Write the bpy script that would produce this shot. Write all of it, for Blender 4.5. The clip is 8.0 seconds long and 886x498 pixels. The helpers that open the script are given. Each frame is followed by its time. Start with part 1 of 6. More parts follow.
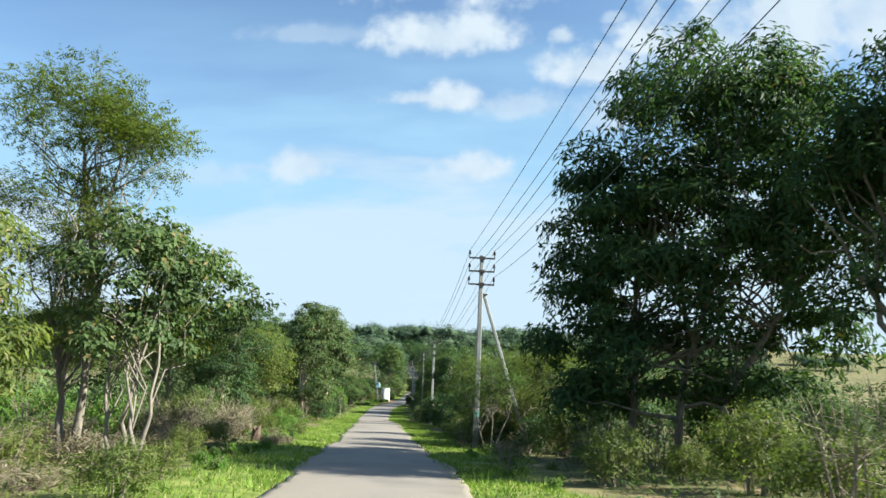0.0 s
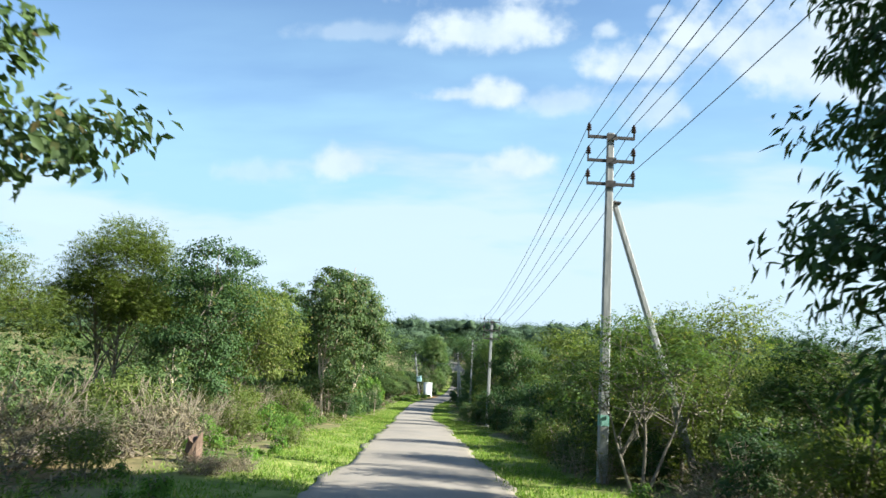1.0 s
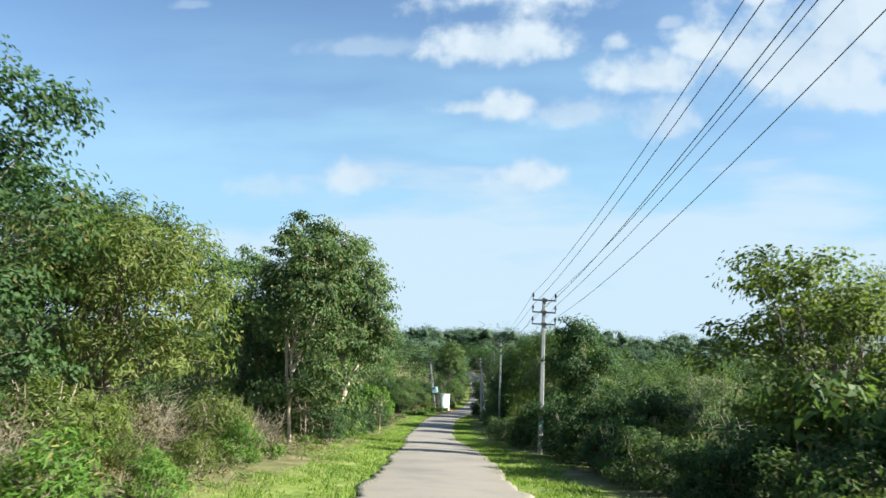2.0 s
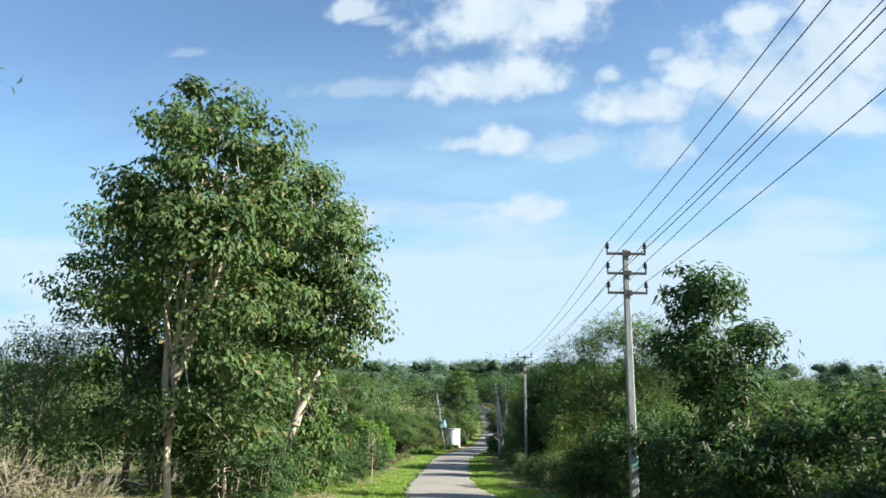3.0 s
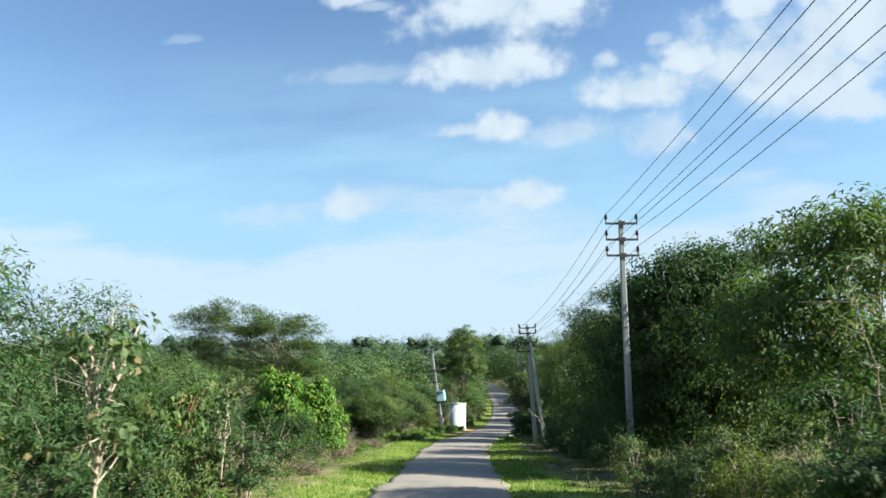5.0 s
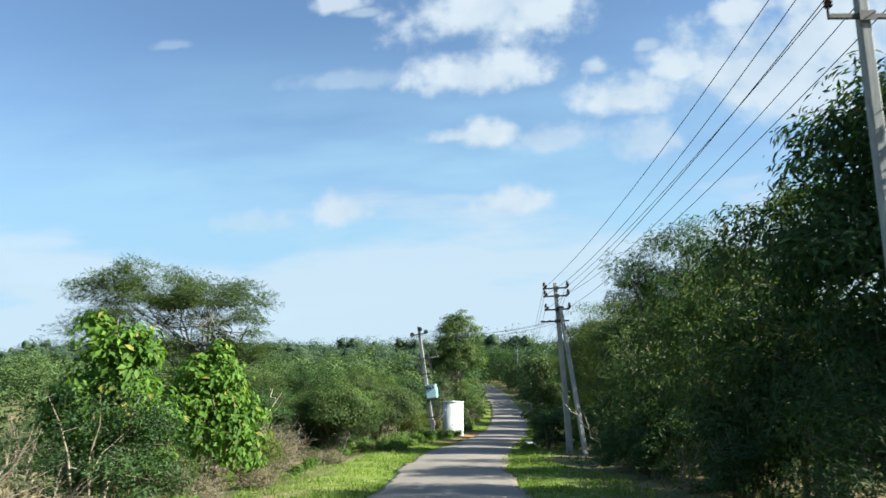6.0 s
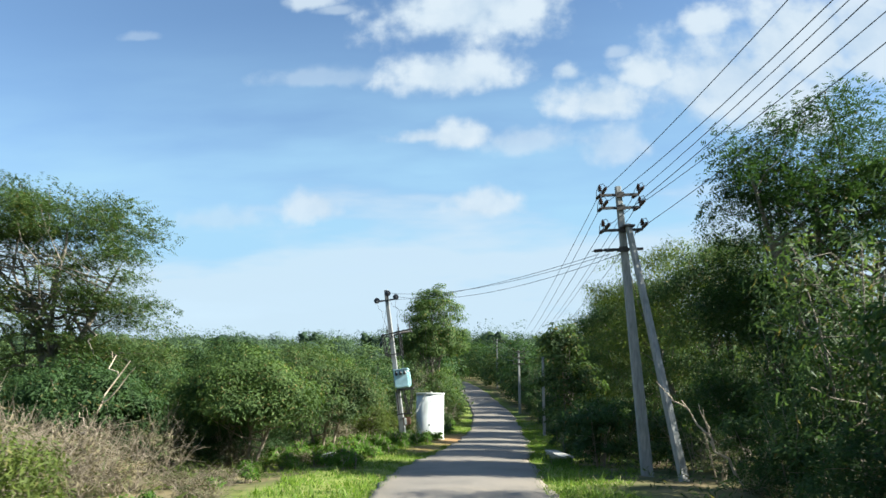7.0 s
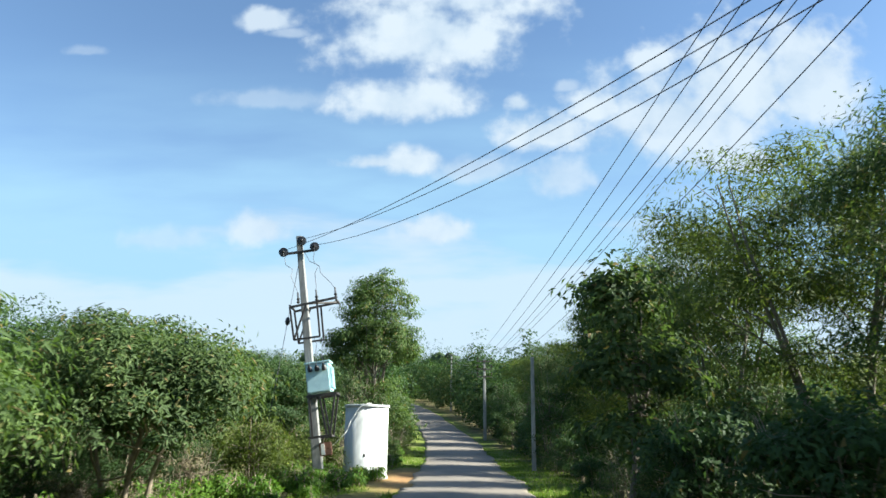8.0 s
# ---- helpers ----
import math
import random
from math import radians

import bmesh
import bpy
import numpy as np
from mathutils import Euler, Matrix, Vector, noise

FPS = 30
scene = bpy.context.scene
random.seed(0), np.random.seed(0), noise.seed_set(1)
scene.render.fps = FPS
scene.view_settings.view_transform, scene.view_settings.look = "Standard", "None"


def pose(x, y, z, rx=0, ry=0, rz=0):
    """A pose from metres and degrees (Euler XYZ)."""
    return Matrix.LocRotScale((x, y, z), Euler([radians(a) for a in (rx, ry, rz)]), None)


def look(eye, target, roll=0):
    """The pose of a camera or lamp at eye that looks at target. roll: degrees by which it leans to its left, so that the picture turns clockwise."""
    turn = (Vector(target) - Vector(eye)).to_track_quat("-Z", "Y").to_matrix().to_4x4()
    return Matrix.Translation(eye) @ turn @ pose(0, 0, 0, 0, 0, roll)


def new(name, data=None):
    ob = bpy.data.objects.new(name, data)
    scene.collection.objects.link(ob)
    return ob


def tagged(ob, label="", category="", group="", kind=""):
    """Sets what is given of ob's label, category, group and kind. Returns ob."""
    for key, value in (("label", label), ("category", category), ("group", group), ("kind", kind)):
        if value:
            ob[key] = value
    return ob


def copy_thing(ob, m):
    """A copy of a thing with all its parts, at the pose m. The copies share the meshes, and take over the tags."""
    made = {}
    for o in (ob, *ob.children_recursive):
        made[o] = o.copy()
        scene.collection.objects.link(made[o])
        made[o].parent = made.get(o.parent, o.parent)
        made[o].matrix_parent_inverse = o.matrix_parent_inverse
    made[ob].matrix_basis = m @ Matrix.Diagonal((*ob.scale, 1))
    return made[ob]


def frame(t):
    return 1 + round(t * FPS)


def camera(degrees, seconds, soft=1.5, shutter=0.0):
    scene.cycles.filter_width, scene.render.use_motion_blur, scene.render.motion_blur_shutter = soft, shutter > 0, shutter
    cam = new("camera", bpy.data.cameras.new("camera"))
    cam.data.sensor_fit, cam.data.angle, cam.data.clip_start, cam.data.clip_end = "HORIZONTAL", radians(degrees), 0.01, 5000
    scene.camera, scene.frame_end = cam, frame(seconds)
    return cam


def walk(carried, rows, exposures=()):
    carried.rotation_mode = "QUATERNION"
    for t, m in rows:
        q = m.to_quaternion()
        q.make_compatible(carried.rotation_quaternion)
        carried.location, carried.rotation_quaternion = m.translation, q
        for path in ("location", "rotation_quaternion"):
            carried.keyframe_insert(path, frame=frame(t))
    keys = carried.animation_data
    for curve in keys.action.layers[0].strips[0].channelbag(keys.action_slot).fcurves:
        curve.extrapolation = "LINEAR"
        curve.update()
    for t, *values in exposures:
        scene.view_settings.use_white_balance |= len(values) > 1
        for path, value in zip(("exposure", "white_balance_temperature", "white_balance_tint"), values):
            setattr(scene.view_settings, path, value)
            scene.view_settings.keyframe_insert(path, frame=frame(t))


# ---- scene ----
cam = camera(63.7, 8.0, shutter=0.09)
PATH = [
    (0, (-0.297, 12.898, 2.717), (-0.460, 14.862, 3.055), 1.9),
    (0.5, (-1.323, 19.205, 2.418), (-1.549, 21.165, 2.745), 2.3),
    (1, (-2.455, 25.582, 2.073), (-2.734, 27.536, 2.398), 2.9),
    (1.5, (-3.789, 32.670, 1.698), (-4.098, 34.617, 2.034), 3.0),
    (2, (-5.113, 39.874, 1.426), (-5.427, 41.816, 1.785), 2.5),
    (3.3, (-7.996, 55.858, 0.564), (-8.316, 57.775, 1.033), 0.2),
    (3.5, (-8.381, 58.155, 0.408), (-8.705, 60.073, 0.873), 0.1),
    (4, (-9.551, 65.448, -0.140), (-9.878, 67.373, 0.295), 0.0),
    (4.5, (-10.789, 73.532, -0.496), (-11.112, 75.460, -0.075), 0.0),
    (5.8, (-13.894, 92.920, -1.032), (-14.179, 94.852, -0.601), 0.2),
    (6, (-14.313, 95.208, -1.188), (-14.595, 97.139, -0.751), -0.1),
    (6.5, (-15.538, 101.682, -1.329), (-15.790, 103.614, -0.879), 0.4),
    (7, (-16.602, 108.098, -1.502), (-16.798, 110.040, -1.063), 0.5),
    (7.5, (-17.408, 114.805, -1.569), (-17.523, 116.758, -1.153), 0.6),
    (8, (-17.889, 121.374, -1.697), (-17.941, 123.307, -1.185), 0.8),
]
walk(cam, [(t, look(eye, target, roll)) for t, eye, target, roll in PATH],
     exposures=[(0.0, 1.82, 5950, 3.0), (0.5, 1.96, 5950, 3.0), (1.0, 1.98, 5950, 3.0), (1.5, 1.88, 5950, 3.0), (2.0, 1.80, 5950, 3.0), (3.5, 1.88, 5950, 3.0),
                (4.2, 1.90, 5950, 3.0), (4.6, 1.86, 5950, 3.0), (6.0, 1.74, 5950, 3.0), (6.5, 1.79, 5950, 3.0), (7.0, 1.76, 5950, 3.0), (7.5, 1.83, 5950, 3.0), (8.0, 1.85, 5950, 3.0)])

# ---------------------------------------------------------------- light and sky
SUN_AZ, SUN_EL = radians(94), radians(33)      # azimuth from north (+y) towards east (+x)
sun = new("sun", bpy.data.lights.new("sun", "SUN"))
sun.data.energy, sun.data.angle, sun.data.color = 5.0, radians(0.6), (1.0, 0.92, 0.78)
sun_dir = Vector((math.sin(SUN_AZ) * math.cos(SUN_EL), math.cos(SUN_AZ) * math.cos(SUN_EL), math.sin(SUN_EL)))
sun.matrix_world = look(sun_dir * 200, (0, 0, 0))

world = bpy.data.worlds.new("sky")
scene.world = world
world.use_nodes = True
wt = world.node_tree
wt.nodes.clear()


def wnode(kind, **props):
    n = wt.nodes.new(kind)
    for k, v in props.items():
        if k == "operation":
            n.operation = v
        elif k == "blend_type":
            n.blend_type = v
    return n


def wmath(op, a, b=None, c=None):
    n = wnode("ShaderNodeMath", operation=op)
    for i, v in enumerate((a, b, c)):
        if v is None:
            continue
        if isinstance(v, (int, float)):
            n.inputs[i].default_value = v
        else:
            wt.links.new(v, n.inputs[i])
    return n.outputs[0]


sky = wt.nodes.new("ShaderNodeTexSky")
sky.sky_type = "NISHITA"
sky.sun_disc = False
sky.sun_elevation, sky.sun_rotation = SUN_EL, SUN_AZ
sky.altitude, sky.air_density, sky.dust_density, sky.ozone_density = 300, 1.0, 0.5, 1.4
coord = wt.nodes.new("ShaderNodeTexCoord")
sep = wt.nodes.new("ShaderNodeSeparateXYZ")
wt.links.new(coord.outputs["Generated"], sep.inputs[0])
# the cloud layer lies on a flat sheet overhead and ahead: u across, v up
ahead = wmath("MAXIMUM", wmath("ABSOLUTE", sep.outputs[1]), 0.12)
cu = wmath("DIVIDE", sep.outputs[0], ahead)
cv = wmath("DIVIDE", sep.outputs[2], ahead)
comb = wt.nodes.new("ShaderNodeCombineXYZ")
wt.links.new(cu, comb.inputs[0])
wt.links.new(cv, comb.inputs[1])
cloud_noise = wt.nodes.new("ShaderNodeTexNoise")
cloud_noise.inputs["Scale"].default_value = 13.0
cloud_noise.inputs["Detail"].default_value = 7.0
cloud_noise.inputs["Roughness"].default_value = 0.52
wt.links.new(comb.outputs[0], cloud_noise.inputs["Vector"])
fine_noise = wt.nodes.new("ShaderNodeTexNoise")
fine_noise.inputs["Scale"].default_value = 42.0
fine_noise.inputs["Detail"].default_value = 6.0
fine_noise.inputs["Roughness"].default_value = 0.5
wt.links.new(comb.outputs[0], fine_noise.inputs["Vector"])
puff = wmath("ADD", wmath("MULTIPLY", wmath("SUBTRACT", cloud_noise.outputs["Fac"], 0.5), 1.9), wmath("MULTIPLY", wmath("SUBTRACT", fine_noise.outputs["Fac"], 0.5), 0.7))
# cumulus heaps: centre u, v, half width, half height, weight
HEAPS = [(-0.060, 0.608, 0.141, 0.078, 1), (-0.092, 0.496, 0.095, 0.036, 1), (-0.014, 0.698, 0.151, 0.091, 1), (-0.279, 0.501, 0.087, 0.017, 0.32), (-0.077, 0.396, 0.049, 0.023, 1), 
         (0.019, 0.385, 0.057, 0.023, 0.55), (-0.128, 0.398, 0.045, 0.012, 0.9), (-0.037, 0.291, 0.046, 0.023, 0.85), (0.089, 0.495, 0.021, 0.016, 0.95), (0.161, 0.524, 0.019, 0.011, 0.5), 
         (0.201, 0.488, 0.043, 0.031, 1), (0.131, 0.447, 0.064, 0.034, 1), (0.294, 0.564, 0.033, 0.027, 0.95), (0.335, 0.467, 0.128, 0.079, 0.9), (0.423, 0.521, 0.104, 0.097, 0.95), 
         (0.146, 0.374, 0.041, 0.031, 0.6), (0.388, 0.407, 0.069, 0.030, 0.8), (-0.298, 0.291, 0.042, 0.027, 0.8), (-0.437, 0.274, 0.060, 0.020, 0.4), (-0.311, 0.638, 0.043, 0.020, 0.8), 
         (-0.275, 0.616, 0.028, 0.010, 0.5), (-0.599, 0.585, 0.027, 0.009, 0.3), (0.520, 0.530, 0.086, 0.105, 0.9)]
cover = None
for hu, hv, ru, rv, weight in HEAPS:
    du = wmath("DIVIDE", wmath("SUBTRACT", cu, hu), ru * 1.32)
    dv = wmath("DIVIDE", wmath("SUBTRACT", cv, hv), rv * 1.35)
    dv = wmath("MAXIMUM", dv, wmath("MULTIPLY", dv, -1.5))
    r2 = wmath("ADD", wmath("MULTIPLY", du, du), wmath("MULTIPLY", dv, dv))
    bump = wmath("MULTIPLY", wmath("SUBTRACT", 1.15, wmath("SQRT", r2)), 1.0)
    edge = wmath("ADD", puff, bump)
    m = wnode("ShaderNodeMapRange")
    m.interpolation_type = "SMOOTHSTEP"
    m.inputs[1].default_value, m.inputs[2].default_value = 0.0, 0.8
    m.inputs[3].default_value, m.inputs[4].default_value = 0.0, weight
    wt.links.new(edge, m.inputs[0])
    cover = m.outputs[0] if cover is None else wmath("MAXIMUM", cover, m.outputs[0])
# thin high veil, streaked sideways, thicker low down
veil_map = wt.nodes.new("ShaderNodeMapping")
veil_map.inputs["Scale"].default_value = (1.6, 7.0, 1.0)
wt.links.new(comb.outputs[0], veil_map.inputs["Vector"])
veil_noise = wt.nodes.new("ShaderNodeTexNoise")
veil_noise.inputs["Scale"].default_value = 1.5
veil_noise.inputs["Detail"].default_value = 5.0
wt.links.new(veil_map.outputs[0], veil_noise.inputs["Vector"])
low = wnode("ShaderNodeMapRange")
low.inputs[1].default_value, low.inputs[2].default_value = 0.62, 0.16
low.inputs[3].default_value, low.inputs[4].default_value = 0.0, 0.95
wt.links.new(cv, low.inputs[0])
low_power = wmath("POWER", low.outputs[0], 1.35)
veil = wmath("MULTIPLY", low_power, wmath("MAXIMUM", wmath("MULTIPLY_ADD", veil_noise.outputs["Fac"], 4.2, -0.9), 0.0))
veil = wmath("MINIMUM", veil, 0.92)
hazy = wnode("ShaderNodeMix")
hazy.data_type = "RGBA"
wt.links.new(veil, hazy.inputs["Factor"])
wt.links.new(sky.outputs[0], hazy.inputs["A"])
hazy.inputs["B"].default_value = (2.42, 3.64, 4.6, 1)
# pale bank of haze low over the land, broken into long streaks
bank_low = wnode("ShaderNodeMapRange")
bank_low.interpolation_type = "SMOOTHSTEP"
bank_low.inputs[1].default_value, bank_low.inputs[2].default_value = 0.30, 0.19
bank_low.inputs[3].default_value, bank_low.inputs[4].default_value = 0.0, 1.0
bank_wave = wmath("MULTIPLY_ADD", wmath("SUBTRACT", veil_noise.outputs["Fac"], 0.5), 0.62, cv)
wt.links.new(bank_wave, bank_low.inputs[0])
bank_mix = wnode("ShaderNodeMix")
bank_mix.data_type = "RGBA"
wt.links.new(wmath("MULTIPLY", bank_low.outputs[0], 0.72), bank_mix.inputs["Factor"])
wt.links.new(hazy.outputs["Result"], bank_mix.inputs["A"])
bank_mix.inputs["B"].default_value = (3.85, 4.2, 4.5, 1)
mix = wnode("ShaderNodeMix")
mix.data_type = "RGBA"
wt.links.new(cover, mix.inputs["Factor"])
wt.links.new(bank_mix.outputs["Result"], mix.inputs["A"])
tone = wnode("ShaderNodeMix")
tone.data_type = "RGBA"
billow = wnode("ShaderNodeMapRange")
billow.inputs[1].default_value, billow.inputs[2].default_value = 0.36, 0.6
wt.links.new(cloud_noise.outputs["Fac"], billow.inputs[0])
wt.links.new(billow.outputs[0], tone.inputs["Factor"])
tone.inputs["A"].default_value = (3.25, 3.65, 4.15, 1)
tone.inputs["B"].default_value = (4.05, 4.25, 4.5, 1)
wt.links.new(tone.outputs["Result"], mix.inputs["B"])
back = wt.nodes.new("ShaderNodeBackground")
back.inputs["Strength"].default_value = 0.0585
wt.links.new(mix.outputs["Result"], back.inputs["Color"])
wout = wt.nodes.new("ShaderNodeOutputWorld")
wt.links.new(back.outputs[0], wout.inputs["Surface"])


# ---------------------------------------------------------------- materials
def material(name):
    m = bpy.data.materials.new(name)
    m.use_nodes = True
    t = m.node_tree
    return m, t, t.nodes["Principled BSDF"]


def noise_colour(t, colours, scale, detail=5.0, stops=None, vector=None, rough=0.55):
    """A colour ramp driven by noise in object space."""
    n = t.nodes.new("ShaderNodeTexNoise")
    n.inputs["Scale"].default_value, n.inputs["Detail"].default_value = scale, detail
    n.inputs["Roughness"].default_value = rough
    if vector is not None:
        t.links.new(vector, n.inputs["Vector"])
    r = t.nodes.new("ShaderNodeValToRGB")
    stops = stops or [0.3 + 0.4 * i / max(1, len(colours) - 1) for i in range(len(colours))]
    while len(r.color_ramp.elements) < len(colours):
        r.color_ramp.elements.new(0.5)
    for e, c, p in zip(r.color_ramp.elements, colours, stops):
        e.color, e.position = (*c, 1), p
    t.links.new(n.outputs["Fac"], r.inputs["Fac"])
    return r.outputs["Color"], n.outputs["Fac"]


def position(t):
    g = t.nodes.new("ShaderNodeNewGeometry")
    return g.outputs["Position"]


def mixed(t, fac, a, b, mode="MIX"):
    n = t.nodes.new("ShaderNodeMix")
    n.data_type, n.blend_type = "RGBA", mode
    for sock, v in (("Factor", fac), ("A", a), ("B", b)):
        if isinstance(v, (int, float)):
            n.inputs[sock].default_value = v
        elif isinstance(v, tuple):
            n.inputs[sock].default_value = (*v, 1)
        else:
            t.links.new(v, n.inputs[sock])
    return n.outputs["Result"]


def bumped(t, bsdf, height, strength, distance=0.02):
    b = t.nodes.new("ShaderNodeBump")
    b.inputs["Strength"].default_value, b.inputs["Distance"].default_value = strength, distance
    t.links.new(height, b.inputs["Height"])
    t.links.new(b.outputs["Normal"], bsdf.inputs["Normal"])


def leaf_material(name, dark, light, dry=None, dry_share=0.04, trans=0.35, rough=0.56, patch_scale=0.9):
    """Leaves: each one its own green, some dry, light shining through."""
    m, t, p = material(name)
    g = t.nodes.new("ShaderNodeNewGeometry")
    ramp = t.nodes.new("ShaderNodeValToRGB")
    ramp.color_ramp.elements[0].color, ramp.color_ramp.elements[0].position = (*dark, 1), 0.0
    ramp.color_ramp.elements[1].color, ramp.color_ramp.elements[1].position = (*light, 1), 1.0 - dry_share - 0.02
    if dry:
        e = ramp.color_ramp.elements.new(1.0 - dry_share + 0.01)
        e.color = (*dry, 1)
    t.links.new(g.outputs["Random Per Island"], ramp.inputs["Fac"])
    patch, _ = noise_colour(t, [(0.66, 0.70, 0.66), (1.2, 1.14, 1.0)], patch_scale, 3.0, vector=g.outputs["Position"])
    col = mixed(t, 1.0, ramp.outputs["Color"], patch, "MULTIPLY")
    col = mixed(t, 1.0, col, (0.93, 1.0, 1.20), "MULTIPLY")
    t.links.new(col, p.inputs["Base Color"])
    p.inputs["Roughness"].default_value = rough
    p.inputs["Specular IOR Level"].default_value = 0.15
    tr = t.nodes.new("ShaderNodeBsdfTranslucent")
    tint = mixed(t, 1.0, col, (1.15, 1.25, 0.62), "MULTIPLY")
    t.links.new(tint, tr.inputs["Color"])
    mx = t.nodes.new("ShaderNodeMixShader")
    mx.inputs["Fac"].default_value = trans
    t.links.new(p.outputs[0], mx.inputs[1])
    t.links.new(tr.outputs[0], mx.inputs[2])
    t.links.new(mx.outputs[0], t.nodes["Material Output"].inputs["Surface"])
    return m


def plain(name, a, b, scale, rough=0.8, bump=0.3, metal=0.0, stretch=None, distance=0.01):
    """Two tones mottled by noise, with fine relief."""
    m, t, p = material(name)
    v = position(t)
    if stretch:
        mp = t.nodes.new("ShaderNodeMapping")
        mp.inputs["Scale"].default_value = stretch
        t.links.new(v, mp.inputs["Vector"])
        v = mp.outputs[0]
    col, fac = noise_colour(t, [a, b], scale, 6.0, vector=v)
    big, _ = noise_colour(t, [(0.8, 0.8, 0.8), (1.12, 1.1, 1.08)], scale * 0.13, 3.0, vector=v)
    t.links.new(mixed(t, 1.0, col, big, "MULTIPLY"), p.inputs["Base Color"])
    p.inputs["Roughness"].default_value, p.inputs["Metallic"].default_value = rough, metal
    bumped(t, p, fac, bump, distance)
    return m


LEAF_DARK = leaf_material("leaf_dark", (0.034, 0.062, 0.021), (0.064, 0.108, 0.032), (0.13, 0.10, 0.03), 0.02, 0.36)
LEAF_MID = leaf_material("leaf_mid", (0.046, 0.076, 0.025), (0.118, 0.158, 0.052), (0.20, 0.15, 0.06), 0.05, 0.38)
LEAF_OLIVE = leaf_material("leaf_olive", (0.070, 0.094, 0.020), (0.165, 0.192, 0.044), (0.22, 0.19, 0.07), 0.03, 0.46)
LEAF_LIGHT = leaf_material("leaf_light", (0.060, 0.118, 0.016), (0.150, 0.250, 0.036), (0.30, 0.26, 0.06), 0.05, 0.42)
LEAF_GREY = leaf_material("leaf_grey_green", (0.048, 0.072, 0.025), (0.125, 0.150, 0.055), (0.16, 0.14, 0.07), 0.04, 0.35)
LEAF_TEAK = leaf_material("leaf_broad", (0.038, 0.070, 0.024), (0.100, 0.140, 0.052), (0.15, 0.11, 0.05), 0.02, 0.32, 0.5)
LEAF_FAR = leaf_material("leaf_far", (0.052, 0.084, 0.028), (0.125, 0.168, 0.052), None, 0.0, 0.3, 0.7, 0.16)
GRASS_LEAF = leaf_material("grass_blade", (0.095, 0.155, 0.022), (0.240, 0.325, 0.050), (0.38, 0.34, 0.13), 0.10, 0.42, 0.5, 0.6)
LEAF_FRESH = leaf_material("leaf_fresh_green", (0.052, 0.088, 0.024), (0.132, 0.182, 0.050), (0.22, 0.17, 0.06), 0.04, 0.40)
LEAF_STRAW = leaf_material("leaf_straw_green", (0.088, 0.112, 0.026), (0.195, 0.218, 0.056), (0.30, 0.25, 0.10), 0.05, 0.50)
# distance haze over the far hill is mixed into this leaf colour
LEAF_HILL_HAZY = leaf_material("leaf_hill_hazy", (0.040, 0.066, 0.038), (0.088, 0.122, 0.062), None, 0.0, 0.25, 0.8, 0.12)
DRY_LEAF = leaf_material("dry_brush", (0.10, 0.080, 0.046), (0.25, 0.195, 0.115), (0.10, 0.12, 0.04), 0.15, 0.25, 0.8)
BARK_GREY = plain("bark_grey", (0.10, 0.085, 0.065), (0.24, 0.21, 0.17), 9, 0.9, 0.6, stretch=(3, 3, 0.7))
BARK_PALE = plain("bark_pale", (0.26, 0.20, 0.14), (0.52, 0.44, 0.34), 6, 0.85, 0.4, stretch=(2, 2, 0.6))
BARK_RED = plain("bark_red", (0.13, 0.055, 0.030), (0.30, 0.14, 0.075), 9, 0.9, 0.6, stretch=(3, 3, 0.7))
TWIG = plain("dry_twig", (0.135, 0.108, 0.078), (0.31, 0.26, 0.195), 8, 0.9, 0.3)
CONCRETE = plain("pole_concrete", (0.185, 0.19, 0.188), (0.32, 0.32, 0.31), 7, 0.85, 0.25, stretch=(3, 3, 0.5))
SLAB = plain("slab_concrete", (0.34, 0.33, 0.30), (0.52, 0.50, 0.46), 9, 0.9, 0.4)
PAINT_GREEN = plain("faded_green_paint", (0.12, 0.30, 0.24), (0.24, 0.42, 0.36), 14, 0.7, 0.2)
STEEL = plain("weathered_steel", (0.035, 0.034, 0.034), (0.085, 0.075, 0.068), 20, 0.6, 0.2, 0.5)
CERAMIC = plain("brown_ceramic", (0.025, 0.016, 0.014), (0.05, 0.03, 0.025), 20, 0.25, 0.05)
BLACK = plain("black_polymer", (0.012, 0.012, 0.014), (0.03, 0.03, 0.032), 20, 0.4, 0.05)
CABLE = plain("aluminium_conductor", (0.06, 0.065, 0.075), (0.10, 0.105, 0.115), 30, 0.5, 0.0, 0.6)
WHITEWASH = plain("whitewash", (0.40, 0.42, 0.41), (0.66, 0.68, 0.67), 2.6, 0.85, 0.3, stretch=(1.8, 1.8, 0.45))
CYAN = plain("pale_cyan_paint", (0.38, 0.58, 0.62), (0.52, 0.72, 0.75), 6, 0.45, 0.1)
RUST = plain("rusty_plate", (0.12, 0.055, 0.035), (0.25, 0.13, 0.085), 18, 0.8, 0.3)
WHITE_PIPE = plain("white_pipe", (0.6, 0.6, 0.58), (0.78, 0.78, 0.75), 10, 0.5, 0.1)
STUMP_RED = plain("stump_wood", (0.055, 0.035, 0.026), (0.15, 0.095, 0.065), 12, 0.9, 0.7, stretch=(3, 3, 0.6))


